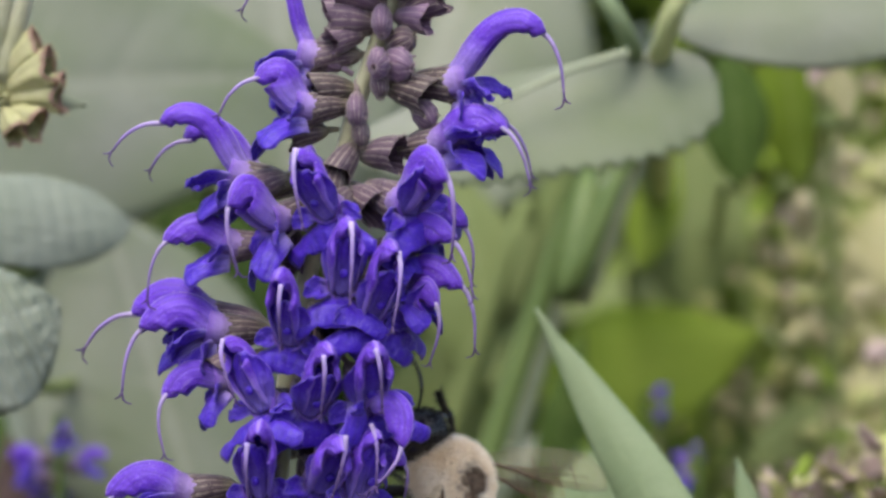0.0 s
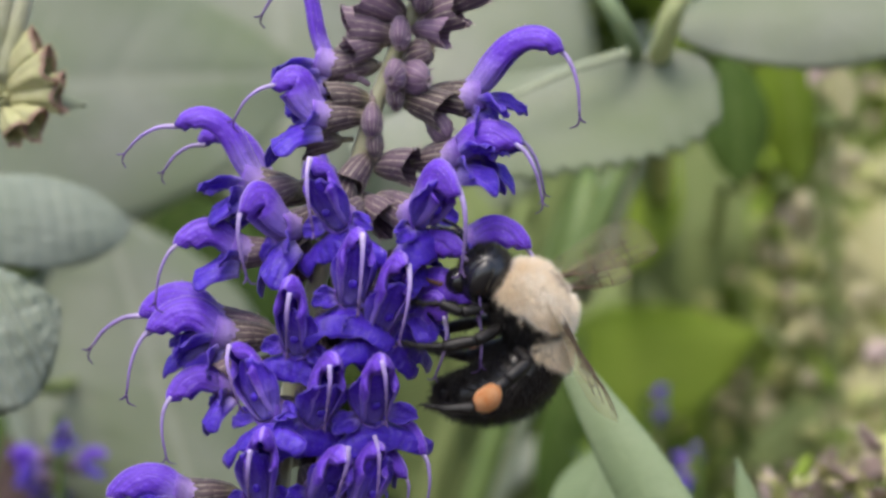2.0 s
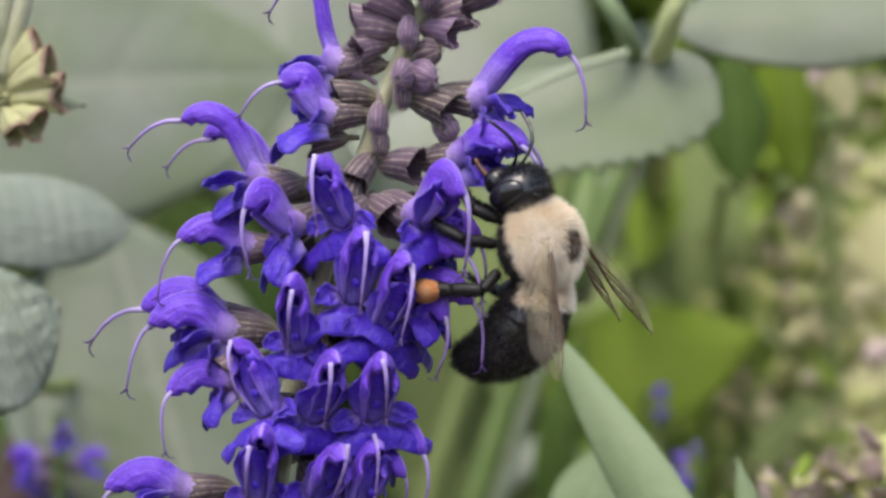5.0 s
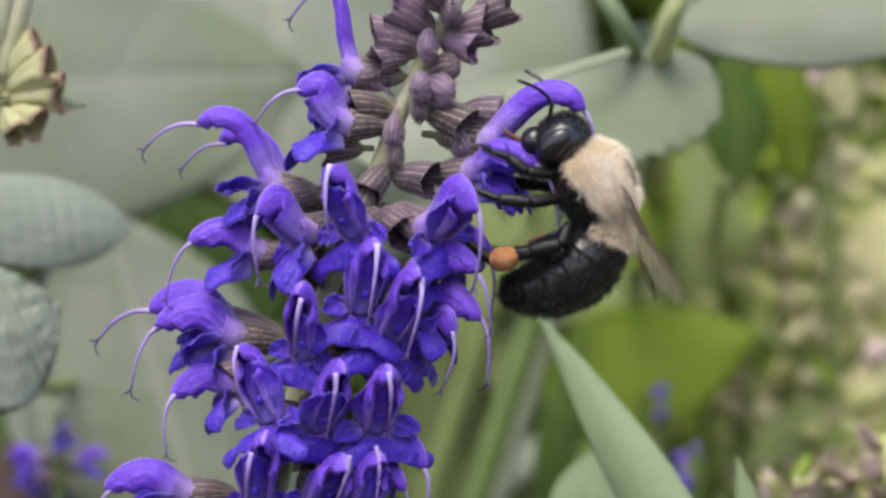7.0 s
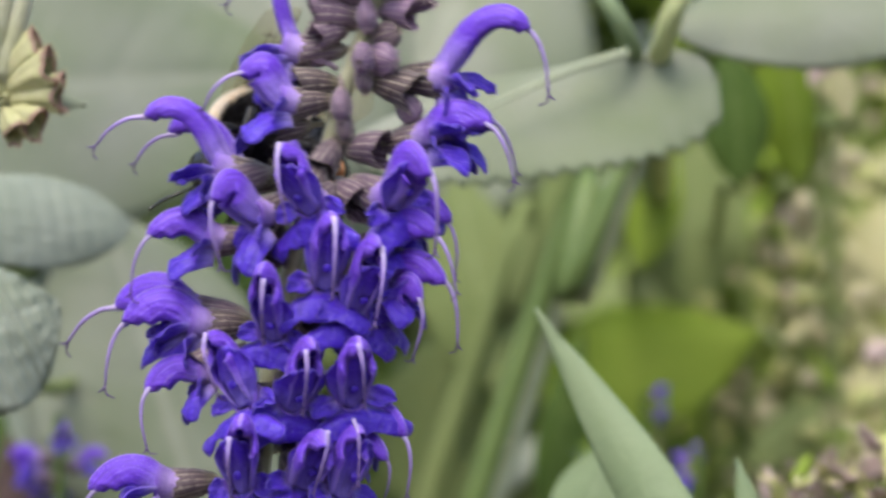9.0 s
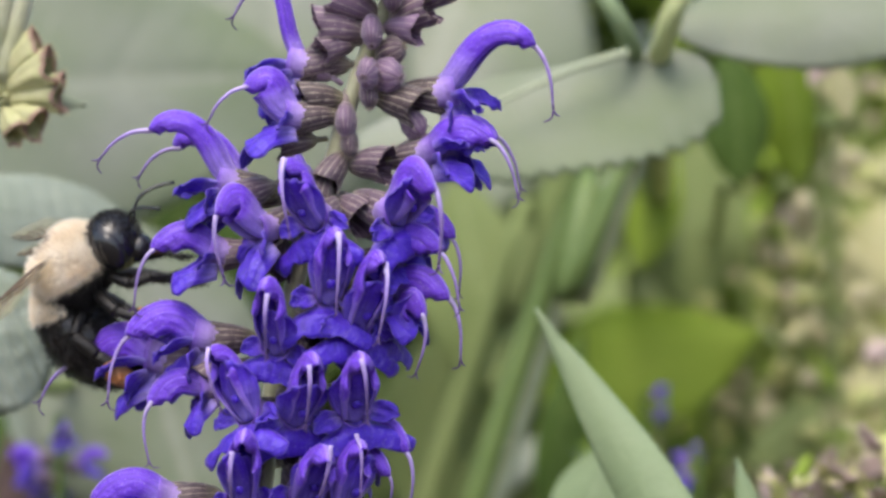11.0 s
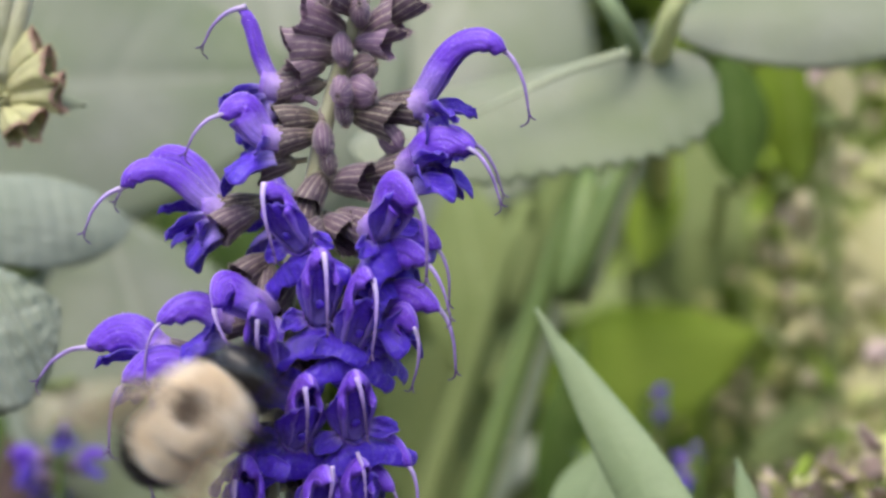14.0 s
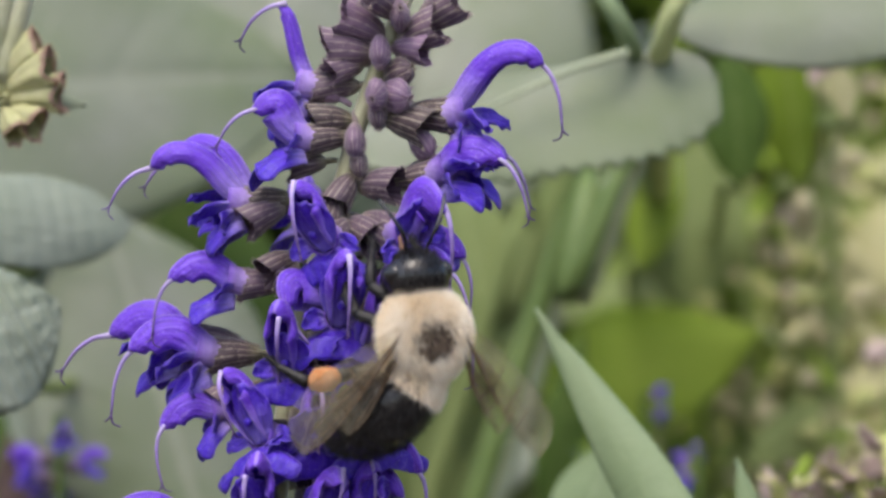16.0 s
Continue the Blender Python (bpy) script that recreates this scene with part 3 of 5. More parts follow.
def hood_mesh(kind):
    """A keeled helmet: thin flanks fall from the ridge and open below."""
    n, k = 24, 17
    c = bezier([(x, 0, z) for x, z in RIDGES[kind]], n)
    t = np.linspace(0, 1, n)
    tan = np.gradient(c, axis=0)
    tan /= np.linalg.norm(tan, axis=1, keepdims=True)
    down = np.stack([tan[:, 2], 0 * t, -tan[:, 0]], 1)
    drop = np.interp(t, (0, 0.25, 0.6, 0.85, 1), {"hook": (34, 56, 60, 54, 30), "straight": (32, 30, 28, 24, 8), "front": (36, 66, 76, 56, 20), "helmet": (38, 72, 74, 54, 26)}.get(kind, (35, 48, 42, 38, 24)))
    wide = np.interp(t, (0, 0.3, 0.6, 0.85, 1), (22, 19, 15, 13, 8) if kind == "straight" else (23, 44, 42, 31, 11) if kind == "front" else (23, 33, 30, 23, 11))
    q = np.linspace(-1, 1, k)
    crease = np.array([[noise.noise((a * 5.0, b * 2.2, len(kind))) * 5.0 + noise.noise((a * 11.0, b * 4.0, 3)) * 2.2 for b in q] for a in t])
    y = np.sign(q) * np.abs(q) ** 0.78 * (1 - 0.5 * np.abs(q) ** 4)
    z = np.abs(q) ** 1.5
    edge = 1 + 0.012 * np.sin(t * 19)[:, None] * z
    p = crease[..., None] * np.array((0, 1, 0)) * y[None, :, None] + c[:, None] + wide[:, None, None] * (y[None, :, None] * edge[..., None]) * np.array((0, 1, 0)) + (drop[:, None] * z * edge)[..., None] * down[:, None]
    # rim: pale margins; along the ridge, back-lit fuzz painted into the colour
    s = Shape().slab(p, 2.2, along=np.broadcast_to(0.02 + 0.98 * t[:, None], (n, k)),
                     rim=np.broadcast_to(np.maximum(0.6 * np.abs(q) ** 12, 0.8 * (1 - np.abs(q)) ** 6), (n, k)), cross=np.broadcast_to(np.abs(q) + 0.2 * q, (n, k)))
    rng = np.random.default_rng(4)      # short soft hairs along the keel
    for _ in range(260):
        i, j = rng.integers(1, n - 1), rng.integers(3, k - 3)
        a = p[i, j]
        d = -down[i] + rng.normal(size=3) * 0.5
        w = rng.normal(size=3) * 0.35
        s.add([a - w, a + w, a + d * 3.5], [(0, 1, 2)], along=0.0)
    return s.mesh("hood", HOOD, U)


def tube_mesh():
    c = bezier([(55, 0, 2), (80, 0, 4), (104, 0, 12), (118, 0, 16)], 12)
    t = np.linspace(0, 1, 12)
    s = Shape().tube(c, np.interp(t, (0, 0.5, 1), (20, 27, 31)), 18, squash=0.95, open_arc=0.05, along=t)
    return s.mesh("flower", TUBE, U)


def petal(s, root, out, wide, curl, cup, twist=0.0, notch=0.0, n=11, tone=(0.03, 0.97)):
    """One lobe from root along out (x, y, z), curling down."""
    root, out = np.asarray(root, float), np.asarray(out, float)
    long = np.linalg.norm(out)
    x = out / long
    y = np.cross((0, 0, 1), x)
    y /= np.linalg.norm(y)
    z = np.cross(x, y)
    y, z = y * math.cos(twist) + z * math.sin(twist), z * math.cos(twist) - y * math.sin(twist)
    t = np.linspace(0, 1, n)[:, None]
    q = np.linspace(-1, 1, n)[None, :]
    w = wide * (0.35 + 0.65 * np.sin(np.clip(t, 0, 1) * 2.5) ** 0.8)
    reach = t * (1 - notch * (1 - np.abs(q)) ** 2 * t) * (1 - 0.22 * q ** 2 * t)
    ang = curl * reach
    a = long * np.where(curl == 0, reach, np.sin(ang) / (curl + 1e-9))
    d = -long * (1 - np.cos(ang)) / (curl + 1e-9)
    ruffle = (3.2 * np.sin(q * 7 + t * 5) + 2.2 * np.sin(q * 13 - t * 9)) * t
    ruffle = ruffle + np.array([[9.0 * noise.noise((b * 1.7 + root[1], a * 2.3, wide)) + 4.5 * noise.noise((b * 4.5, a * 4.0, root[0] + wide)) for b in q[0]] for a in t[:, 0]]) * (0.3 + t)
    p = root + a[..., None] * x + (q * w)[..., None] * y + (d + cup * wide * q ** 2 + ruffle)[..., None] * z
    rim = np.maximum(np.abs(q) ** 10 * (t > 0.15), t ** 12) * 0.6 + 0 * q
    s.slab(p, 2.0, along=np.broadcast_to(tone[0] + tone[1] * t, (n, n)), rim=rim, cross=np.broadcast_to(q + wide * 0.3, (n, n)))


def lip_mesh(kind):
    s = Shape()
    if kind == 0:       # narrow, with finger-like side lobes
        petal(s, (100, 0, -12), (112, 0, -12), 54, 0.9, -0.75, notch=0.35, n=15)
        for q in (-1, 1):
            petal(s, (112, q * 22, 4), (92, q * 26, 10), 20, 0.6, 0.3, twist=q * 0.6)
            petal(s, (110, q * 26, -12), (50, q * 32, -24), 25, 0.9, 0.2, twist=q * 0.8)
    elif kind == 2:     # broad and bent down, for flowers that face the eye
        petal(s, (98, 0, -6), (80, 0, -6), 92, 1.3, -0.40, notch=0.12, n=19)
        petal(s, (122, 0, -6), (36, 0, 106), 42, -0.15, 0.3, n=15, tone=(0.16, 0.35))       # speckled back of the throat
        s.ball((142, 0, 34), (5, 9, 8), 7, 10, along=0.85)
        for q in (-1, 1):
            petal(s, (104, q * 24, 2), (34, q * 40, 2), 20, 0.7, 0.3, twist=q * 0.9)
    else:               # long boat with hanging sides
        petal(s, (98, 0, -6), (128, 0, -10), 50, 0.8, -0.75, notch=0.3, n=19)
        for q in (-1, 1):
            petal(s, (106, q * 22, -2), (56, q * 34, -8), 18, 0.8, 0.25, twist=q * 0.7)
    return s.mesh("lower_lip", LIP, U)


def style_mesh(line, reach):
    x0, z0 = line[-1]
    if reach == 0:      # arching out and forked
        c = [(x0 - 16, 0, z0 - 2), (x0 + 22, 0, z0 - 8), (x0 + 55, 0, z0 - 30), (x0 + 78, 0, z0 - 62)]
    elif reach == 2:    # short, close to the lip
        c = [(x0 - 14, 0, z0 + 6), (x0 + 4, 0, z0 - 20), (x0 + 8, 0, z0 - 60), (x0 + 4, 0, z0 - 100)]
    else:               # hanging down
        c = [(x0 - 16, 0, z0 + 8), (x0 + 8, 0, z0 - 14), (x0 + 26, 0, z0 - 56), (x0 + 34, 0, z0 - 112)]
    c = bezier(c, 16)
    t = np.linspace(0, 1, 16)
    s = Shape().tube(c, np.interp(t, (0, 0.3, 1), (4.8, 4.0, 2.2) if reach == 2 else (6.2, 4.4, 2.2)), 6, along=(0.16 if reach == 2 else 0.02) + t ** 1.1 * 0.8)
    d = c[-1] - c[-2]
    d /= np.linalg.norm(d)
    side = np.array((d[2], 0, -d[0]))
    for q, l in ((-1, 14), (1, 24)):
        s.tube(bezier([c[-1], c[-1] + d * l * 0.6 + side * q * 5, c[-1] + d * l * 0.8 + side * q * l * 0.8], 6), np.linspace(2.3, 1.2, 6), 5, along=1.0)
    return s.mesh("style", STYLE, U)


def calyx_mesh(wide, long, closed=False, ribs_of=15, seed=1, mat=None):
    """A ribbed bell, narrow at the foot: a broad upper lip, two pointed lower teeth, soft pale hairs."""
    rows, n = 18, 75
    t = np.linspace(0, 1, rows)
    a = np.arange(n) / n * 2 * math.pi
    if closed:
        prof = np.interp(t, (0, 0.12, 0.4, 0.7, 0.9, 1), (0.25, 0.6, 0.95, 1.0, 0.72, 0.12)) * wide
    else:
        prof = np.interp(t, (0, 0.12, 0.45, 0.8, 1), (0.28, 0.56, 0.88, 1.0, 0.92)) * wide
    ribs = np.cos(a * ribs_of)
    low = np.abs(a - math.pi)
    lips = 0.20 * np.clip(np.cos(a), 0, 1) ** 0.6 + 0.17 * np.exp(-((low - 0.55) / 0.36) ** 2) - 0.06
    p = np.zeros((rows, n, 3))
    for i, q in enumerate(t):
        dent = np.array([noise.noise((math.cos(w) * 1.3, math.sin(w) * 1.3, q * 2.0 + seed * 7)) for w in a])
        r = prof[i] * (1 + 0.05 * ribs + 0.16 * dent * q)
        p[i, :, 0] = long * (q + (0.15 if closed else 1.0) * lips * q ** 3)
        p[i, :, 1] = r * np.sin(a) * (0.66 if closed else 0.84)
        p[i, :, 2] = r * np.cos(a) + 3 * math.sin(q * 3) + (0 if closed else 7 * np.cos(a) * q ** 6)
    rib = np.broadcast_to((ribs + 1) / 2, (rows, n))
    al = np.broadcast_to(t[:, None], (rows, n))
    s = Shape().grid(p, wrap=True, rib=rib, along=al)
    s.grid(p * (1, 0.93, 0.93), wrap=True, flip=True, rib=rib * 0.3, along=al)
    s.tube([(-26, 0, -2), (-8, 0, 0), (4, 0, 0)], (6, 7, 7), 8, along=0.0, rib=0.5)
    rng = np.random.default_rng(seed)
    for k in range(420):
        i, j = (rows - 1, rng.integers(0, n)) if k % 3 == 0 else (rng.integers(2, rows), rng.integers(0, n))
        out = np.array((0.5, math.sin(a[j]), math.cos(a[j]))) + rng.normal(size=3) * 0.4
        w = rng.normal(size=3) * 0.4
        s.add([p[i, j] - w, p[i, j] + w, p[i, j] + out * rng.uniform(3, 7.5)], [(0, 1, 2)], rib=1.2, along=0.6)
    return s.mesh("calyx", mat or CALYX, U)


FLOWER = dict(
    hood={k: hood_mesh(k) for k in RIDGES},
    style={(k, r): style_mesh(l, r) for k, l in RIDGES.items() for r in (0, 1, 2)},
    lip=[lip_mesh(0), lip_mesh(1), lip_mesh(2)], tube=tube_mesh(), calyx=calyx_mesh(30, 92), bud=calyx_mesh(27, 70, True, 13, 2, MAUVE), cup=calyx_mesh(32, 84, False, 15, 3), mauve=calyx_mesh(33, 84, False, 15, 4, MAUVE))

BASE = V(490, 860)
spike = thing("flower_spike", Matrix.Translation(BASE), "violet-blue sage flower spike with hooded two-lipped flowers on a grey-green stem", "flower")
line = bezier([V(470, 960), V(490, 860), V(525, 700), V(565, 560), V(612, 430), V(665, 310), V(712, 190), V(775, 60), V(840, -60)], 60)
part("stem", Shape().tube([Vector(p) - BASE for p in line], np.linspace(0.00085, 0.00055, 60), 8).mesh("stem", STEM), spike)
flowers = {}


def turned(az, pitch, roll):
    return Matrix.Rotation(radians(az), 4, "Z") @ Matrix.Rotation(radians(-pitch), 4, "Y") @ Matrix.Rotation(radians(roll), 4, "X")


def put(hx, hy, az, pitch, roll, size, anchor, ring=24):
    """A pose in the spike's space that brings the flower's anchor to (hx, hy) of the plan."""
    r = turned(az, pitch, roll)
    off = r @ (Vector(anchor) * U * size)
    back = ring * U * math.sin(radians(az)) + off.y
    return Matrix.Translation(V(hx, hy, back) - off - BASE) @ r @ Matrix.Scale(size, 4)


ANCHOR = {"front": (140, 0, 92), "tall": (170, 0, 88), "hook": (150, 0, 45), "straight": (112, 0, 95), "helmet": (138, 0, 80)}
THROAT = (100, 0, 0)


def crest(kind):
    """The end of a hood's ridge, or its top where the flower faces the eye."""
    x, z = RIDGES[kind][-2 if kind == "front" else -1]
    return x, 0, z


def settle(tip, throat, az, kind, sizes):
    """The pitch and size that bring a hood's crest and its throat to two places of the plan."""
    d = Vector(crest(kind)) - Vector(THROAT)
    best = None
    for size in np.arange(sizes[0], sizes[1] + 0.001, 0.03):
        for pitch in range(-50, 46, 3):
            v = turned(az, pitch, 0) @ d * float(size)
            miss = math.hypot(v.x - (tip[0] - throat[0]), -v.z - (tip[1] - throat[1]))
            if best is None or miss < best[0]:
                best = miss, pitch, float(size)
    return best[1:]


def flower(key, tip, throat, az, kind="tall", style=0, lip=0, sizes=(0.75, 1.15), roll=0.0):
    """A flower of the spike by the places of its hood's crest and its throat in the plan."""
    pitch, size = settle(tip, throat, az, kind, (0.98, 1.15) if kind == "front" else sizes)
    k = random.Random(tip[0] * 7 + tip[1])
    if kind == "front":
        roll = k.uniform(-16, 16)
    mid = (Vector(tip) + Vector(throat)) / 2
    m = put(mid[0], mid[1], az, pitch, roll, size, (Vector(crest(kind)) + Vector(THROAT)) / 2)
    anchor = ANCHOR[kind]
    f = part("flower", FLOWER["tube"], spike, m)
    part("calyx", FLOWER["calyx"], f, label="ribbed brownish-purple calyx")
    root = Matrix.Translation((100 * U, 0, 0))
    vary = lambda a, b: root @ pose(0, 0, 0, k.uniform(-a, a), k.uniform(-a, a), k.uniform(-a, a)) @ Matrix.Diagonal((*(k.uniform(1 - b, 1 + b) for _ in "xyz"), 1)) @ root.inverted()
    part("hood", FLOWER["hood"][kind], f, vary(7 if kind == "front" else 2, 0.10 if kind == "front" else 0.05), "arched violet upper lip")
    part("lower_lip", FLOWER["lip"][lip], f, vary(10, 0.14), "deep blue spreading lower lip")
    part("style", FLOWER["style"][kind, style], f, label="thin pale style with forked dark tip")
    flowers[key] = f, Vector(anchor)


def bud(hx, hy, az, pitch=0.0, kind="bud", size=1.0, roll=0.0, ring=14):
    part("bud" if kind == "bud" else "empty_calyx", FLOWER[kind], spike, put(hx, hy, az, pitch, roll, size, (50, 0, 0), ring), "closed purple-brown bud" if kind == "bud" else "")


flower("L0", (588, -24), (622, 135), 172, "straight", 0, 0)
flower("L1", (522, 158), (602, 225), 197, "helmet", 0, 1)
flower("L2", (342, 218), (476, 332), 182, "tall", 0, 0)
flower("L2b", (388, 250), (505, 352), 160, "tall", 0, 0)
flower("L3", (455, 380), (535, 420), 222, "helmet", 1, 1)
flower("L4", (332, 432), (448, 452), 190, "hook", 1, 1)
flower("L5", (274, 578), (410, 602), 187, "hook", 1, 0)
flower("L5b", (258, 546), (398, 580), 166, "hook", 0, 0)
flower("L6", (302, 706), (408, 690), 196, "hook", 1, 1)
flower("L7", (452, 622), (462, 728), 236, "front", 2, 2)
flower("L8", (190, 868), (322, 880), 182, "hook", 1, 0)
flower("F1", (605, 296), (615, 400), 246, "front", 1, 2)
flower("F2", (652, 428), (652, 545), 278, "front", 1, 2)
flower("F3", (538, 522), (540, 622), 256, "front", 2, 2)
flower("F4", (578, 652), (574, 748), 284, "front", 2, 2)
flower("F5", (452, 790), (455, 885), 256, "front", 2, 2)
flower("R1", (1046, 138), (880, 207), 348, "tall", 1, 0)
flower("R2", (957, 296), (842, 310), 338, "hook", 1, 0)
flower("R2b", (966, 288), (856, 300), 18, "hook", 1, 0)
flower("R3", (846, 372), (765, 415), 312, "helmet", 1, 2)
flower("R4", (846, 484), (752, 490), 324, "hook", 1, 2)
flower("R5", (716, 492), (704, 592), 292, "front", 1, 2)
flower("R6", (856, 566), (748, 550), 330, "hook", 1, 1)
flower("R6b", (868, 460), (760, 440), 350, "hook", 1, 1)
flower("F6", (678, 652), (668, 750), 290, "front", 2, 2)
flower("R7", (752, 830), (662, 798), 332, "hook", 1, 1, (0.82, 1.0))
flower("F7", (592, 795), (584, 890), 286, "front", 2, 2)
flower("R8", (722, 868), (648, 845), 322, "hook", 2, 2, (0.6, 1.0))
flower("R6c", (806, 600), (735, 606), 318, "helmet", 1, 2)
flower("F8", (500, 930), (500, 1030), 262, "front", 2, 2)
flower("F12", (640, 800), (640, 900), 300, "front", 2, 2)
flower("B1", (600, 600), (660, 620), 80, "hook", 0, 1)
flower("B2", (560, 330), (620, 350), 100, "hook", 0, 1)
flower("B3", (530, 760), (590, 790), 70, "hook", 0, 1)
for hx, hy, az, pitch, kind, size in (
        (726, 28, 195, 32, "mauve", 1.0), (696, 74, 188, 10, "mauve", 1.05), (690, 106, 200, -8, "mauve", 0.7), (757, 92, 262, -50, "bud", 1.0), (797, 120, 325, 15, "bud", 0.95),
        (742, 160, 255, -12, "bud", 1.05), (785, 166, 318, -14, "bud", 1.1), (742, 200, 265, -68, "bud", 0.9), (796, 214, 332, -20, "cup", 1.0), (820, 262, 322, -48, "bud", 0.9),
        (697, 246, 262, -62, "bud", 1.0), (700, 284, 265, -70, "bud", 0.85), (735, 318, 326, -6, "cup", 0.95), (668, 322, 225, -42, "cup", 0.85), (692, 398, 308, -24, "cup", 1.0),
        (655, 195, 190, 4, "cup", 0.9), (602, 266, 188, -4, "cup", 0.8), (648, 135, 170, 34, "bud", 0.8), (834, 56, 338, 18, "mauve", 1.0), (872, 22, 345, 28, "mauve", 1.0),
        (815, 82, 330, -10, "mauve", 0.8), (800, 18, 275, 25, "bud", 1.0), (770, -10, 240, 30, "mauve", 1.0), (850, 205, 352, 0, "mauve", 0.9), (640, 360, 245, -45, "cup", 0.9),
        (600, 590, 300, -28, "cup", 0.9), (585, 640, 262, -52, "bud", 0.9), (560, 470, 250, -60, "cup", 0.8), (620, 560, 285, -50, "cup", 0.85), (540, 790, 290, -30, "cup", 0.85),
        (490, 800, 235, -40, "cup", 0.8), (430, 660, 205, -20, "cup", 0.85), (520, 350, 200, -18, "cup", 0.9), (540, 440, 215, -20, "cup", 0.85)):
    bud(hx, hy, az, pitch, kind, size)

low = new("flower_stalk", Shape().tube([Vector(p) - Vector((BASE.x, 0.0, 0)) for p in bezier([Vector((BASE.x - 0.03, 0.02, 0)), Vector((BASE.x - 0.006, 0.004, 0.25)), V(478, 925)], 20)],
                                       np.linspace(0.0016, 0.0009, 20), 8).mesh("flower_stalk", STEM))
low.location = (BASE.x, 0.0, 0)
tagged(low, "grey-green lower stalk of the sage spike rising from the soil", "stem")


# ---- other sage spikes, out of focus ----
def small_spike(at, label, count, size, seed, lean=0.0):
    rng = random.Random(seed)
    p = V(*at)
    top = thing("flower_spike", Matrix.Translation(p) @ pose(0, 0, 0, 0, lean, 0), label, "flower", "violet sage spikes in the distance")
    part("stem", Shape().tube(bezier([(0.01, 0.01, -p.z), (0.002, 0, -p.z * 0.4), (0, 0, (0.016 if count > 5 else 0.003) * size)], 16), np.linspace(0.0011, 0.0005, 16), 7).mesh("stem", SHADE_GREEN), top)
    for i in range(count):
        z = (0.012 if count > 5 else 0.004) * size * (1 - 2.2 * i / max(1, count)) - 0.001
        m = Matrix.Translation((0, 0, z)) @ turned(rng.uniform(0, 360), rng.uniform(-15, 25), 0) @ Matrix.Scale(size, 4)
        f = part("flower", FLOWER["tube"], top, m)
        part("calyx", FLOWER["calyx"], f)
        part("hood", FLOWER["hood"]["hook"], f)
        part("lower_lip", FLOWER["lip"][1], f)


small_spike((105, 885, 0.10), "violet-blue sage spike, soft and out of focus", 12, 0.55, 6)
small_spike((1142, 712, 0.13), "last violet flowers on a fading sage spike", 2, 0.32, 2)
small_spike((1232, 815, 0.12), "last violet flowers on a fading sage spike", 3, 0.38, 3)
small_spike((1030, 800, 0.12), "last violet flowers on a fading sage spike", 1, 0.3, 4)


def faded_whorl():
    """Stalk with one ring of yellow-green seed cups, near the spike."""
    cup = calyx_mesh(34, 96, ribs_of=7)
    cup.materials.clear()
    cup.materials.append(FADED)
    p = V(12, 160, 0.022)
    top = thing("seed_spike", Matrix.Translation(p), "grey-green stalk with open yellow-green seed cups edged in wine red", "seed head")
    line2 = [V(62, -60, 0.022) - p, V(30, 50, 0.022) - p, V(0, 150, 0.022) - p, V(-40, 330, 0.023) - p, Vector((-0.03, 0.0, -p.z))]
    part("stalk", Shape().tube(bezier(line2, 30), np.linspace(0.0006, 0.0011, 30), 8).mesh("stalk", STEM), top)
    for dx, dy, az, pitch, k in ((0, -25, 350, 42, 0.95), (4, 0, 340, 24, 1.05), (6, 20, 350, 6, 1.05), (2, 45, 320, -18, 0.9), (-4, 40, 300, -38, 0.8), (0, 0, 180, 15, 1.0), (0, 10, 90, 0, 1.0)):
        part("seed_cup", cup, top, Matrix.Translation((dx * U, 0, -dy * U)) @ turned(az, pitch, 0) @ Matrix.Scale(k * 1.0, 4))
    a, b = Vector((50 * U, 0.001, -20 * U)), Vector((150 * U, 0.001, -22 * U))
    part("bract", leaf_shape((b - a).length, 0.0012).mesh("bract", PALE_LEAF), top, aim(a, b, (0, -1, 0.4)))


faded_whorl()


# ---- the bumblebee: x forward, y to its left, z to its back, plan units ----
def fur(s, pts, nor, long, lean, seed, wide=2.0, mess=0.45):
    """Fine tapered hairs on points with normals."""
    rng = np.random.default_rng(seed)
    n = len(pts)
    d = nor + np.asarray(lean) + rng.normal(size=(n, 3)) * mess
    d /= np.linalg.norm(d, axis=1, keepdims=True)
    l = long * rng.uniform(0.55, 1.25, n)[:, None]
    side = np.cross(d, rng.normal(size=(n, 3)))
    side /= np.linalg.norm(side, axis=1, keepdims=True)
    mid = pts + d * l * 0.55 + nor * l * 0.05
    tip = pts + d * l + np.asarray(lean) * l * 0.25
    p = np.stack([pts - side * wide / 2, pts + side * wide / 2, mid - side * wide * 0.35, mid + side * wide * 0.35, tip], 1)
    k = np.arange(n)[:, None] * 5
    f = np.concatenate([np.hstack([k, k + 1, k + 3, k + 2]).tolist(), ]).tolist() + np.hstack([k + 2, k + 3, k + 4]).tolist()
    s.add(p, f)


def sphere_points(n, seed):
    rng = np.random.default_rng(seed)
    p = rng.normal(size=(n, 3))
    return p / np.linalg.norm(p, axis=1, keepdims=True)


bee = thing("bumblebee", Matrix(), "bumblebee with cream furry thorax, glossy black abdomen and orange pollen loads", "bee")


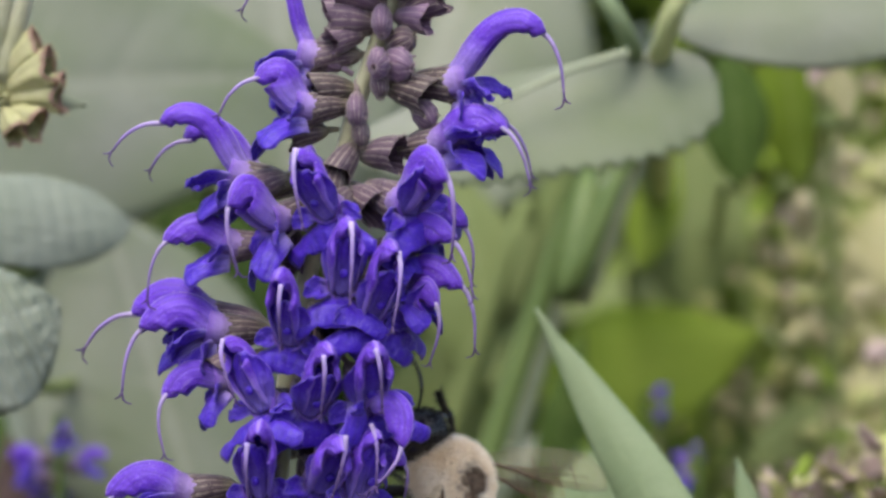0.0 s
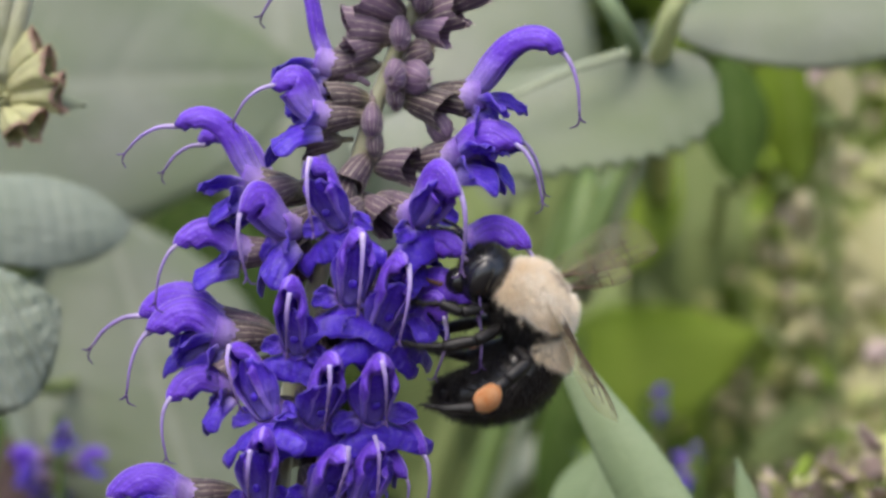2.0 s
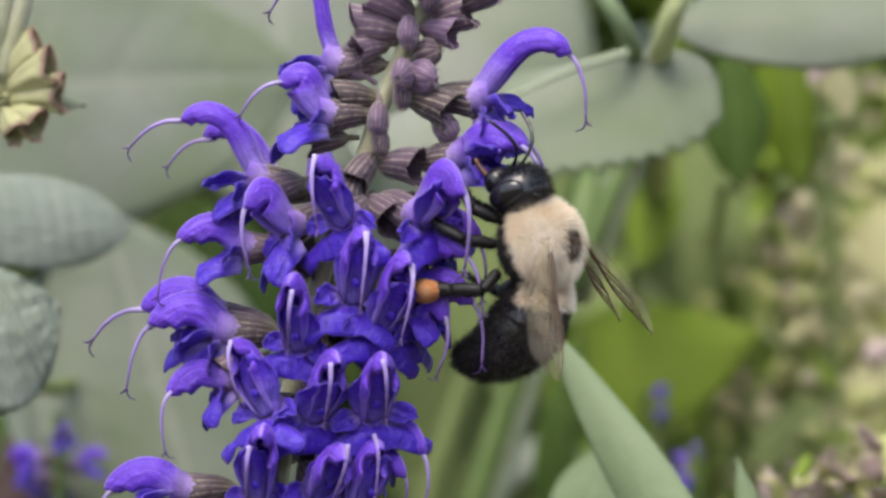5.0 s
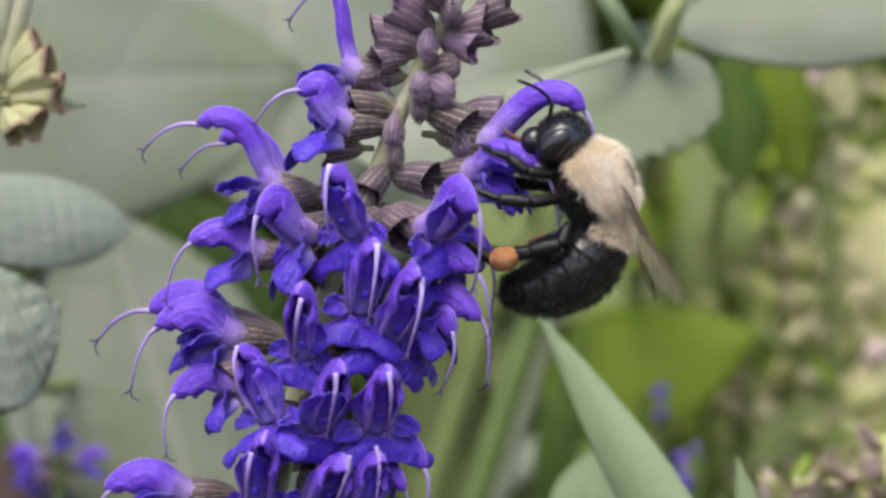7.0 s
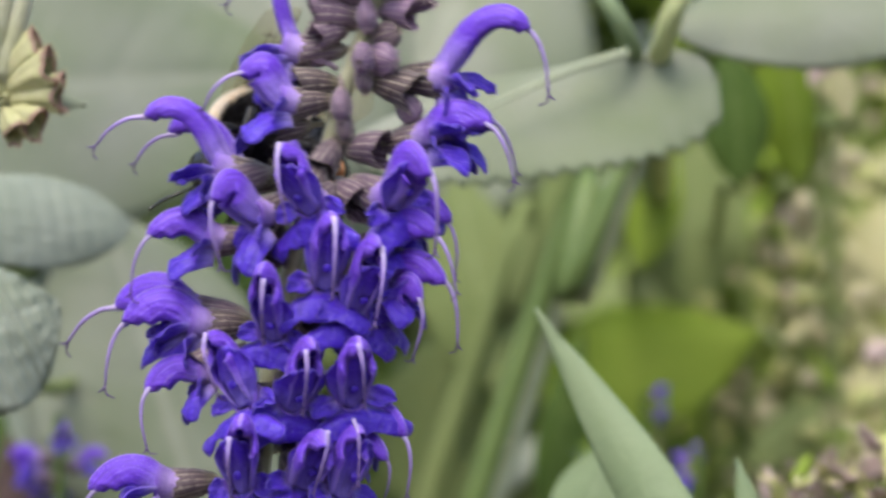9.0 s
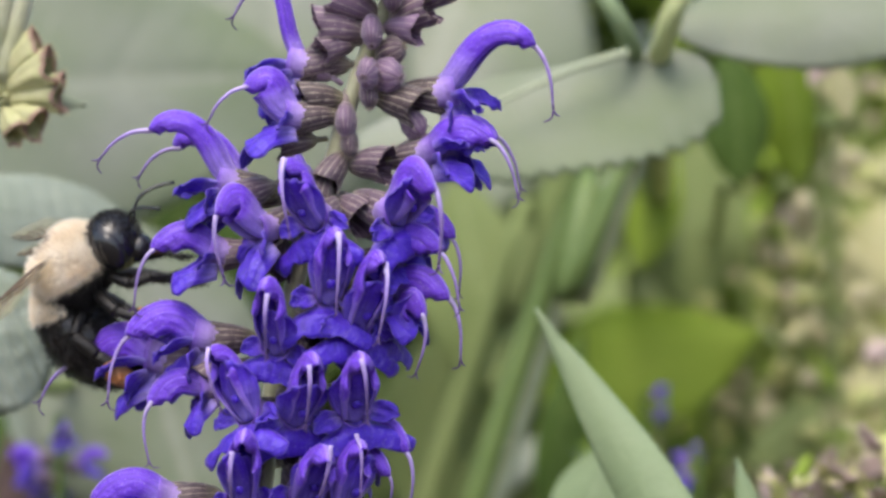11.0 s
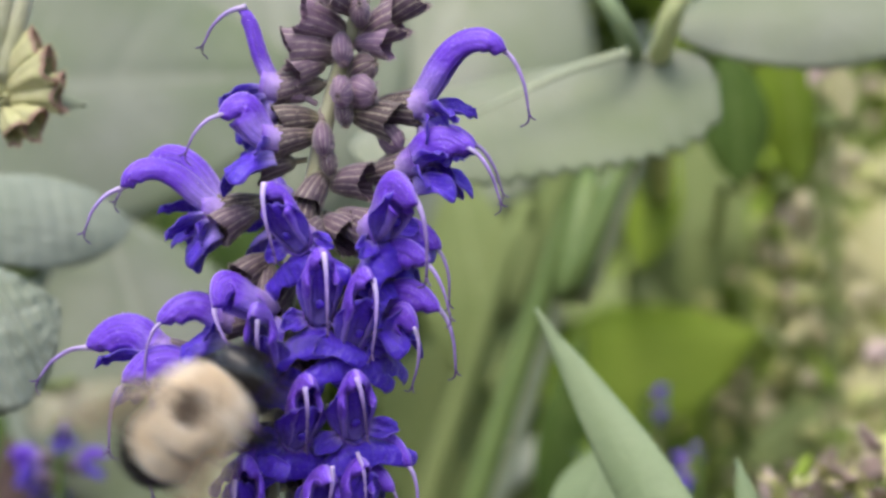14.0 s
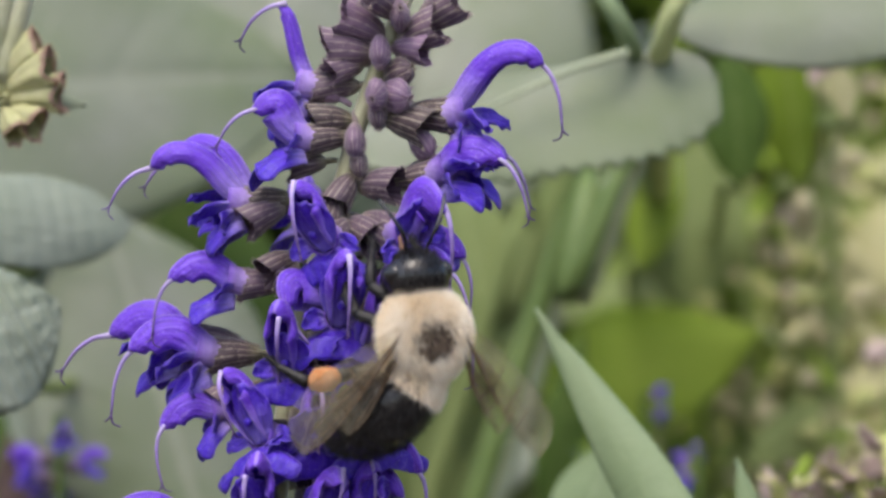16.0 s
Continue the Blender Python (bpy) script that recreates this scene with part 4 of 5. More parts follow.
def build_bee():
    made = {}
    R = np.array((68, 66, 61))
    thorax = part("thorax", Shape().ball((4, 0, 6), R * (0.92, 0.95, 0.88), 18, 26).mesh("thorax", FUR, U), bee)
    q = sphere_points(50000, 1)
    spot = np.hypot(q[:, 0] + 0.12, q[:, 1]) + np.where(q[:, 2] < 0, 9, 0)
    belly = q[:, 2] + 0.2 * q[:, 0] < -0.22
    ragged = np.array([noise.noise((p[0] * 5, p[1] * 5, 1)) for p in q]) * 0.16 + 0.30 * np.random.default_rng(12).random(len(q))
    waist = (q[:, 0] < -0.70) & (q[:, 2] < 0.15)
    cream = (spot > 0.38 + ragged) & ~belly & ~waist
    s = Shape()
    fur(s, q[cream] * R, q[cream], 23, (-0.4, 0, 0.05), 2, 0.95, 0.46)
    part("cream_fur", s.mesh("cream_fur", FUR, U), thorax, label="dense cream fur")
    s = Shape().ball((3, 0, -8), (64, 64, 56), 14, 20)
    dusky = (belly | waist) & (np.random.default_rng(14).random(len(q)) < 0.5)
    fur(s, q[dusky] * R, q[dusky], 18, (-0.3, 0, 0), 3, 1.5)
    near = (spot <= 0.38 + ragged) & (np.random.default_rng(13).random(len(q)) < 0.38)
    part("black_fur", s.mesh("black_fur", BLACK_FUR, U), thorax, label="short black fur")
    s = Shape()
    fur(s, q[near] * R, q[near], 11, (-0.6, 0, 0), 4, 1.4)
    part("dusky_fur", s.mesh("dusky_fur", DUSKY_FUR, U), thorax, label="thin dusky brown fur round the bare patch")
    part("bare_patch", Shape().ball((-9, 0, 36), (21, 18, 23.5), 10, 18).mesh("bare_patch", LEG, U), thorax, label="bare dark patch on the back")

    head = part("head", Shape().ball((0, 0, 0), (46, 56, 52), 14, 20).ball((34, 0, -28), (26, 30, 26), 10, 14).mesh("head", SHELL, U), bee, pose(92 * U, 0, -18 * U, 0, 18, 0) @ Matrix.Scale(1.02, 4))
    for y in (-1, 1):
        part("eye", Shape().ball((6, y * 43, -2), (22, 17, 36), 12, 14).mesh("eye", SHELL, U), head, label="glossy black eye")
        a = bezier([(40, y * 16, 12), (62, y * 26, 44), (92, y * 42, 50), (128, y * 58, 40)], 14)
        part("antenna", Shape().tube(a, np.interp(np.arange(14), (0, 4, 5, 13), (2.6, 2.6, 3.5, 3.1)), 7).mesh("antenna", SHELL, U), head)
    part("tongue", Shape().tube(bezier([(46, 0, -40), (66, 0, -48), (88, 0, -50)], 8), np.linspace(7, 3, 8), 8).mesh("tongue", TAN, U), head, label="brown tongue sheath")
    q = sphere_points(3200, 5)
    k = (np.abs(q[:, 1]) < 0.6) & (q[:, 2] > -0.3)
    s = Shape()
    fur(s, q[k] * (46, 56, 52), q[k], 10, (-0.2, 0, 0.3), 6, 1.2, 0.6)
    part("head_fur", s.mesh("head_fur", BLACK_FUR, U), head)

    # abdomen: a bent tapering body of overlapping rings
    turn, long, n = radians(104), 262.0, 72
    t = np.linspace(0, 1, n)
    ang = turn * t
    c = np.cumsum(np.stack([-np.cos(ang), 0 * t, -np.sin(ang)], 1) * long / (n - 1), 0)
    c -= c[0]
    rad = 61 * np.clip(np.sin(np.clip(0.13 + 0.87 * t, 0, 1) * math.pi) ** 0.55, 0.05, 1) * np.interp(t, (0, 0.4, 1), (0.92, 1.02, 0.82))
    ring = rad * (1 + 0.055 * ((t * 6) % 1.0) - 0.03)
    ab = part("abdomen", Shape().tube(c, ring, 26, squash=1.03).mesh("abdomen", SHELL, U), bee, pose(-50 * U, 0, -10 * U))
    rng = np.random.default_rng(9)
    m = 19000
    i = rng.integers(1, n - 2, m)
    i[:5500] = rng.integers(1, 15, 5500)
    w = rng.uniform(0, 2 * math.pi, m)
    nx = np.stack([-np.sin(ang[i]), 0 * w, np.cos(ang[i])], 1)
    nor = nx * np.cos(w)[:, None] + np.array((0, 1, 0)) * np.sin(w)[:, None]
    pts = c[i] + nor * rad[i][:, None]
    tail = np.stack([-np.cos(ang[i]), 0 * w, -np.sin(ang[i])], 1)
    first = (t[i] < 0.19) & (t[i] > 0.02) & (np.cos(w) > -0.3)
    s = Shape()
    fur(s, pts[first], nor[first], 19, (-0.3, 0, 0), 10, 1.3)
    part("cream_band_fur", s.mesh("cream_band_fur", FUR, U), ab, label="cream fur on the first ring")
    s = Shape()
    k = ~first
    fur(s, pts[k], nor[k] * 0.8 + tail[k] * 0.8, 17, (0, 0, 0), 11, 0.9, 0.7)
    part("abdomen_fur", s.mesh("abdomen_fur", BLACK_FUR, U), ab)
    made["abdomen"] = ab

    def wing(name, long, wide, y):
        tt = np.linspace(0, 1, 22)
        fr = np.interp(tt, (0, 0.15, 0.5, 0.8, 0.95, 1), (0.06, 0.12, 0.2, 0.2, 0.1, 0.0)) * wide
        bk = -np.interp(tt, (0, 0.2, 0.6, 0.85, 0.97, 1), (0.06, 0.35, 0.72, 0.75, 0.35, 0.02)) * wide
        v = np.linspace(0, 1, 8)
        p = np.stack([long * tt[:, None] + 0 * v, y * (fr[:, None] * (1 - v) + bk[:, None] * v), 3 * np.sin(tt[:, None] * 9 + v * 5)], -1)
        w = part(name, Shape().slab(p, 0.6).mesh(name, WING, U), bee, label="smoky transparent wing")
        for k in (0.0, 0.16, 0.42, 0.7):
            e = 0.98 - 0.3 * k
            line2 = [(long * z, y * float(np.interp(z, tt, fr) * (1 - k * z) + np.interp(z, tt, bk) * k * z), 3 * math.sin(z * 9 + k * 5)) for z in np.linspace(0, e, 14)]
            part("wing_vein", Shape().tube(line2, np.linspace(3.4 if k == 0 else 2.0, 1.0, 14), 5).mesh("wing_vein", VEIN, U), w)
        for z in (0.45, 0.62, 0.76):
            cross = [(long * z, y * float(np.interp(z, tt, fr)), 0), (long * (z - 0.06), y * float(np.interp(z, tt, bk)) * 0.55, 0)]
            part("wing_vein", Shape().tube(cross, 1.1, 5).mesh("wing_vein", VEIN, U), w)
        made[name, y] = w

    for y in (1, -1):
        wing("forewing", 265, 84, y)
        wing("hindwing", 180, 66, y)

    def leg(name, y, pts, radii, load):
        pts = [np.array((a, y * b, d)) for a, b, d in pts]
        s = Shape()
        hip = pts[0].copy()
        for a, b2, (r0, r1) in zip(pts, pts[1:], radii):
            k = np.linspace(0, 1, 9)[:, None]
            s.tube(a - hip + (b2 - a) * k, np.interp(k[:, 0], (0, 0.15, 0.6, 1), (r0 * 0.72, r0 * 0.86, r1 * 0.84, r1 * 0.72)), 9, up=(0.2, 0.9, 0.1))
            m2 = 150
            kk = np.random.default_rng(3).random((m2, 1))
            nn = sphere_points(m2, 7)
            fur(s, a - hip + (b2 - a) * kk + nn * (r0 + r1) * 0.4, nn, 10, (b2 - a) / np.linalg.norm(b2 - a) * 0.9, 5, 1.0)
        end = pts[-1] - hip
        for w in (-1, 1):
            s.tube(bezier([end, end + (6, w * 4, -4), end + (9, w * 8, -11)], 5), np.linspace(2, 1, 5), 5)
        lg = part(name, s.mesh(name, LEG, U), bee, Matrix.Translation(Vector(hip) * U))
        if load:
            a, b2 = pts[2] - hip, pts[3] - hip
            bm = Shape().ball((0, 0, 0), (22, 21, 28), 16, 22)
            vv = bm.v[0]
            vv += vv * np.array([0.16 * noise.noise(Vector(x) * 0.05) + 0.05 * noise.noise(Vector(x) * 0.2) for x in vv])[:, None]
            m = Matrix.Translation(Vector(a * 0.35 + b2 * 0.65 + np.array((0, y * 10, 0))) * U)
            part("pollen_load", bm.mesh("pollen_load", POLLEN, U), lg, m, "orange ball of packed pollen")
        made[name, y] = lg

    for y in (1, -1):
        leg("front_leg", y, [(54, 34, -52), (82, 60, -84), (118, 52, -100), (140, 40, -124), (154, 34, -134)], [(11, 13), (11, 12), (7, 6), (5, 4)], False)
        leg("middle_leg", y, [(14, 44, -62), (34, 82, -100), (66, 84, -146), (100, 70, -180), (120, 62, -192)], [(12, 14), (12, 14), (8, 7), (5, 4)], False)
        leg("hind_leg", y, [(-34, 50, -66), (-56, 90, -80), (-46, 100, -132), (-36, 98, -206), (8, 84, -244), (30, 76, -254)], [(12, 12), (14, 16), (14, 20), (13, 9), (5, 4)], True)
    return made


limbs = build_bee()


# ---- what moves ----
def sway(pairs):
    """The spike's pose from points of the plan at rest and now: shift and lean in the picture plane."""
    a = np.array([p[0] for p in pairs], float)
    b = np.array([p[1] for p in pairs], float)
    ca, cb = a.mean(0), b.mean(0)
    da, db = a - ca, b - cb
    th = math.atan2((da[:, 0] * db[:, 1] - da[:, 1] * db[:, 0]).sum(), (da * db).sum())
    base = np.array((490.0, 860.0)) - ca
    now = cb + (base[0] * math.cos(th) - base[1] * math.sin(th), base[0] * math.sin(th) + base[1] * math.cos(th))
    return Matrix.Translation(V(*now)) @ Matrix.Rotation(th, 4, "Y")


UP, LO, SIDE, TOP, RUN = (620, 130), (345, 775), (490, 300), (345, 205), (735, 790)
SWAY = [
    (0.0, (UP, (545, 98)), (LO, (337, 773))), (0.5, (UP, (557, 90)), (LO, (340, 767))), (1.0, (UP, (547, 113)), (LO, (334, 782))),
    (1.5, (UP, (577, 126)), (LO, (345, 790))), (2.0, (UP, (576, 112)), (LO, (341, 782))), (2.4, (UP, (599, 118)), (LO, (350, 789))), (2.5, (UP, (582, 127)), (LO, (345, 792))), (2.6, (UP, (566, 135)), (LO, (340, 795))),
    (3.0, (UP, (593, 121)), (LO, (349, 784))), (3.5, (UP, (579, 119)), (LO, (341, 782))), (3.9, (UP, (631, 117)), (LO, (351, 784))), (4.0, (UP, (603, 121)), (LO, (343, 786))), (4.1, (UP, (577, 123)), (LO, (336, 787))),
    (4.2, (UP, (597, 118)), (LO, (343, 784))), (6.3, (UP, (572, 108)), (LO, (334, 767))), (6.5, (UP, (606, 110)), (LO, (351, 766))),
    (7.0, (UP, UP), (LO, LO)), (7.4, (SIDE, (453, 290)), (LO, (325, 764))), (7.5, (SIDE, (427, 271)), (LO, (312, 753))), (7.6, (SIDE, (404, 253)), (LO, (301, 743))), (8.0, (SIDE, (470, 265)), (LO, (335, 755))),
    (8.5, (SIDE, (484, 274)), (LO, (345, 760))), (8.9, (TOP, (279, 203)), (LO, (321, 755)), (RUN, (720, 752))), (9.0, (TOP, (245, 195)), (LO, (305, 749)), (RUN, (705, 745))), (9.1, (TOP, (226, 206)), (LO, (299, 750)), (RUN, (697, 746))),
    (9.2, (TOP, (300, 215)), (LO, (325, 760))), (11.3, (UP, (500, 105)), (RUN, (700, 772))), (11.5, (UP, (485, 112)), (RUN, (697, 775))),
    (11.9, (UP, (466, 129)), (RUN, (686, 778))), (11.97, (UP, (456, 150)), (RUN, (680, 791))), (12.0, (UP, (452, 165)), (RUN, (678, 800))), (12.03, (UP, (448, 180)), (RUN, (676, 809))), (12.12, (UP, (460, 125)), (RUN, (683, 776))), (12.5, (UP, (514, 130)), (RUN, (720, 785))), (13.0, (UP, (456, 139)), (RUN, (690, 780))),
    (13.5, (UP, (481, 142)), (RUN, (706, 785))), (14.0, (UP, (478, 156)), (RUN, (704, 792))), (14.5, (UP, (519, 136)), (RUN, (722, 788))),
    (15.0, (UP, (502, 152)), (RUN, (710, 798))), (15.5, (UP, (521, 153)), (RUN, (724, 798))), (16.0, (UP, (541, 155)), (RUN, (724, 800)))]

# flowers that the bee bends aside: middle of the hood in the plan, its turn (degrees, clockwise) and, for some, its depth (mm); None: at rest
BENT = {
    "R7": [(0.0, 700, 722, 40, -6), (0.5, 712, 724, 28, -5), (1.0, None)],
    "R1": [(6.3, None), (6.5, 945, 105, 4), (7.0, 952, 188, 4), (7.5, None)],
    "R6b": [(1.5, None), (2.0, 872, 405, -4), (2.5, 878, 400, -4), (3.0, 882, 415, 0), (3.5, 868, 400, 0), (4.0, None)],
    "L2": [(11.5, None), (12.0, 265, 375, -17), (12.5, 302, 335, -20), (13.0, 268, 378, -25), (13.5, 285, 380, -25), (14.0, 292, 318, -15),
           (14.5, 322, 295, -14), (15.0, 310, 312, -14), (15.5, 332, 308, -14), (16.0, 345, 292, -12)],
    "L2b": [(11.5, None), (12.0, 305, 322, 0), (12.5, 350, 288, 0), (13.0, 310, 303, 0), (13.5, 330, 298, 0), (14.0, 332, 302, 0),
            (14.5, 352, 283, 0), (15.0, 355, 290, 0), (15.5, 368, 292, 0), (16.0, 388, 285, 0)],
    "L3": [(13.0, None), (13.5, 395, 458, -10), (14.0, 402, 512, -14), (14.5, 478, 520, -30), (15.0, 480, 528, -30), (15.5, 505, 520, -30), (16.0, 520, 508, -30)],
    "L4": [(11.3, None), (11.5, 305, 445, 0), (12.0, 275, 558, -6), (12.5, 345, 520, -6), (13.0, 340, 560, -10), (13.5, 350, 560, -8), (14.0, 350, 540, 0),
           (14.5, 358, 470, 0), (15.0, 350, 475, 0), (15.5, 368, 478, 0), (16.0, 372, 468, 0)],
    "L5": [(11.3, None), (11.5, 210, 645, -14), (12.0, 275, 665, 0), (12.5, 312, 615, 0), (13.0, 290, 640, -10), (13.5, 300, 650, -10), (14.0, 300, 640, 0),
           (14.5, 305, 598, 0), (15.0, 298, 602, 0), (15.5, 314, 600, 0), (16.0, 314, 588, 0)],
    "L5b": [(9.2, None), (11.3, 215, 620, -10), (11.5, 215, 610, -12), (12.0, 230, 620, -6), (12.5, 280, 580, 0), (13.0, 240, 620, -8), (13.5, 230, 630, -8), (14.0, 240, 585, 6),
            (14.5, 270, 575, 0), (15.0, 265, 578, 0), (15.5, 275, 575, 0), (16.0, 280, 560, 0)]}


def bent_rows(key, pose_at):
    """Poses in the spike's space that bring a flower's hood to the places seen."""
    f, anchor = flowers[key]
    rest = f.matrix_basis.copy()
    mid = rest @ (anchor * U)
    rows = [] if BENT[key][0][0] == 0.0 else [(0.0, rest)]
    for t, *seen in BENT[key]:
        m = rest
        if seen[0] is not None:
            deep = seen[3] / 1000 if len(seen) > 3 else (pose_at[t] @ mid).y
            move = pose_at[t].inverted() @ V(seen[0], seen[1], deep) - mid
            m = Matrix.Translation(mid + move) @ Matrix.Rotation(radians(seen[2]), 4, "Y") @ Matrix.Translation(-mid) @ rest
        rows.append((t, m))
    if rows[-1][0] < 16.0:
        rows.append((16.0, rest))
    return rows


# seconds; thorax in the plan and how far behind it is (mm); its heading and its back as (right, up, towards the eye);
# the tail's end in the plan and its depth (mm); how far the wings stand off (degrees), their rise, their twist (right, left)
BEE = [
    (0.0, (796, 852, 2), (-0.42, 0.88, 0.1), (0.62, 0.15, 0.75), (690, 1030, 4), 50),
    (0.3, (808, 846, 1), (-0.20, 0.95, 0.1), (0.40, -0.1, 0.9), (715, 1030, 3), 40),
    (0.5, (928, 744, -4), (-0.55, 0.82, 0.1), (0.95, 0.25, 0.12), (720, 900, -3), (8, 8, -0.6)),
    (0.7, (945, 655, -4), (-0.52, 0.84, 0.1), (0.90, 0.30, 0.22), (735, 825, -3), (6, 6, -0.6)),
    (1.0, (924, 645, -4), (-0.60, 0.72, 0.1), (0.84, 0.38, 0.15), (720, 800, -3), (11, 5, -0.13, -0.7)),
    (1.5, (968, 640, -4), (-0.58, 0.80, 0.1), (0.92, 0.32, 0.12), (690, 815, -3), (9, 5, -0.07, -0.7)),
    (2.0, (938, 538, -4), (-0.70, 0.66, 0.1), (0.92, 0.38, 0.08), (742, 705, -3), (9, 48, -0.29, 0.8, 60)),
    (2.3, (942, 520, -4), (-0.70, 0.66, 0.1), (0.92, 0.38, 0.08), (748, 688, -3), (9, 44, -0.29, 0.7, 50)),
    (2.4, (964, 608, -5), (-0.52, 0.80, 0.1), (0.86, 0.12, 0.40), (748, 680, -2), (6, 10, -0.4)),
    (2.5, (945, 655, -5), (-0.36, 0.92, 0.1), (0.80, -0.05, 0.50), (735, 635, -2), (3, 3, -0.5)),
    (3.0, (908, 598, -6), (-0.68, 0.66, 0.1), (0.40, 0.05, 0.92), (835, 735, 6), (38, 50)),
    (3.5, (928, 612, -6), (-0.65, 0.65, 0.1), (0.58, 0.10, 0.80), (780, 720, 0), (25, 45)),
    (4.0, (960, 580, -5), (-0.10, 0.98, 0.1), (0.75, -0.15, 0.62), (745, 675, -2), (30, 25, -0.2)),
    (4.2, (972, 470, -5), (-0.10, 0.98, 0.1), (0.82, 0.0, 0.55), (850, 640, -2), 32),
    (5.2, (950, 430, -5), (-0.2, 0.96, 0.1), (0.85, 0.1, 0.5), (840, 590, -2), 30),
    (6.3, (930, 345, -4), (-0.20, 0.96, 0.1), (0.90, 0.2, 0.4), (850, 560, -2), 60),
    (6.5, (1074, 280, -3), (-0.45, 0.88, 0.1), (0.92, 0.30, 0.22), (862, 478, -2), (24, 14, -0.2)),
    (7.0, (1054, 326, -3), (-0.48, 0.84, 0.1), (0.88, 0.36, 0.20), (835, 548, -2), (12, 2, 0.03, -0.25)),
    (7.2, (1095, 225, -2), (-0.45, 0.85, 0.0), (0.86, 0.40, 0.15), (965, 415, -1), 60),
    (7.3, (1092, 158, 2), (-0.45, 0.85, -0.1), (0.86, 0.40, -0.1), (975, 365, 1), 70),
    (7.4, (1044, 78, 7), (-0.55, 0.75, -0.3), (0.70, 0.50, -0.5), (1030, 320, 4), 75),
    (7.5, (905, 84, 12), (-0.85, 0.40, -0.3), (0.30, 0.75, -0.6), (1000, 180, 20), 75),
    (7.6, (760, 190, 13), (-0.75, 0.60, -0.1), (0.45, 0.55, -0.7), (835, 370, 9), 60),
    (7.8, (790, 256, 12), (-0.70, 0.70, 0.1), (0.60, 0.45, -0.66), (815, 480, 8), 60),
    (8.0, (806, 265, 12), (-0.70, 0.70, 0.1), (0.62, 0.45, -0.64), (798, 485, 8), 62),
    (8.5, (838, 300, 12), (-0.72, 0.68, 0.1), (0.62, 0.45, -0.64), (842, 566, 8), 62),
    (8.8, (500, 240, 14), (-0.92, 0.10, 0.1), (0.1, 0.60, -0.8), (620, 330, 13), 40),
    (9.0, (440, 238, 13), (-0.60, -0.72, 0.1), (0.10, 0.60, -0.80), (545, 330, 12), (8, 8, -0.3)),
    (9.2, (412, 335, 11), (-0.70, -0.45, 0.30), (0.00, 0.75, -0.60), (500, 430, 13), 30),
    (9.6, (255, 400, 7), (-0.10, 0.35, 0.90), (-0.40, 0.85, -0.20), (350, 520, 10), 70),
    (10.2, (165, 430, 3), (0.50, 0.78, 0.30), (-0.80, 0.50, 0.10), (310, 610, 4), 50),
    (11.1, (130, 480, 3), (0.72, 0.52, 0.40), (-0.62, 0.70, 0.25), (265, 655, 4), 45),
    (11.3, (150, 497, 2), (0.42, 0.20, 0.88), (-0.62, 0.74, 0.22), (236, 640, 6), 45),
    (11.4, (122, 445, 2), (0.45, 0.22, 0.86), (-0.62, 0.76, 0.16), (165, 610, 4), 50),
    (11.5, (198, 462, 3), (0.88, 0.38, 0.1), (-0.52, 0.80, 0.28), (312, 612, 4), (12, 12, -0.5)),
    (12.0, (108, 528, -1), (0.60, 0.75, 0.1), (-0.78, 0.45, 0.42), (275, 672, 3), 45),
    (12.5, (212, 474, 1), (0.55, 0.82, 0.1), (-0.85, 0.50, 0.12), (400, 610, 4), (46, 8, 0.21, -0.07, 35, 40)),
    (13.0, (172, 605, -4), (0.88, 0.25, 0.1), (-0.58, -0.05, 0.80), (255, 660, 12), 55),
    (13.5, (286, 598, -9), (0.70, 0.65, 0.1), (-0.25, 0.05, 0.96), (286, 642, 10), 52),
    (13.7, (263, 613, -9), (0.72, 0.62, 0.1), (-0.25, 0.05, 0.96), (276, 648, 10), 52),
    (13.9, (261, 667, -10), (0.70, 0.64, 0.0), (-0.18, 0.15, 0.95), (275, 700, 10), 40),
    (14.0, (356, 728, -11), (0.66, 0.70, -0.15), (-0.05, 0.30, 0.93), (352, 752, 10), 25),
    (14.1, (463, 780, -13), (0.72, 0.68, 0.0), (0.0, 0.1, 0.98), (270, 748, -7), 28),
    (14.2, (566, 733, -14), (0.30, 0.95, 0.0), (0.1, 0.0, 0.98), (300, 752, -9), 30),
    (14.3, (554, 738, -14), (0.35, 0.92, 0.0), (0.1, 0.0, 0.98), (350, 758, -9), 34),
    (14.4, (584, 638, -14), (0.10, 0.98, 0.0), (0.20, 0.0, 0.97), (392, 725, -9), 45),
    (14.5, (602, 640, -14), (0.15, 0.98, 0.0), (0.30, 0.0, 0.94), (392, 705, -9), 40),
    (14.6, (585, 700, -14), (0.05, 0.98, 0.0), (0.15, 0.0, 0.97), (395, 812, -9), 38),
    (14.8, (571, 701, -14), (0.15, 0.96, 0.0), (0.10, 0.0, 0.98), (360, 810, -9), 36),
    (15.0, (555, 690, -14), (0.20, 0.95, 0.0), (0.10, 0.0, 0.98), (350, 805, -9), 36),
    (15.2, (571, 704, -14), (0.15, 0.95, 0.0), (0.10, 0.0, 0.98), (335, 808, -9), 32),
    (15.5, (658, 670, -14), (0.15, 0.97, 0.0), (0.10, 0.05, 0.98), (470, 742, -9), 40),
    (15.7, (742, 545, -13), (0.02, 0.99, 0.0), (0.15, 0.0, 0.97), (598, 712, -8), 42),
    (16.0, (750, 590, -12), (-0.06, 0.99, 0.05), (0.34, -0.05, 0.93), (580, 752, -7), (42, 27, -0.09, 0.04))]


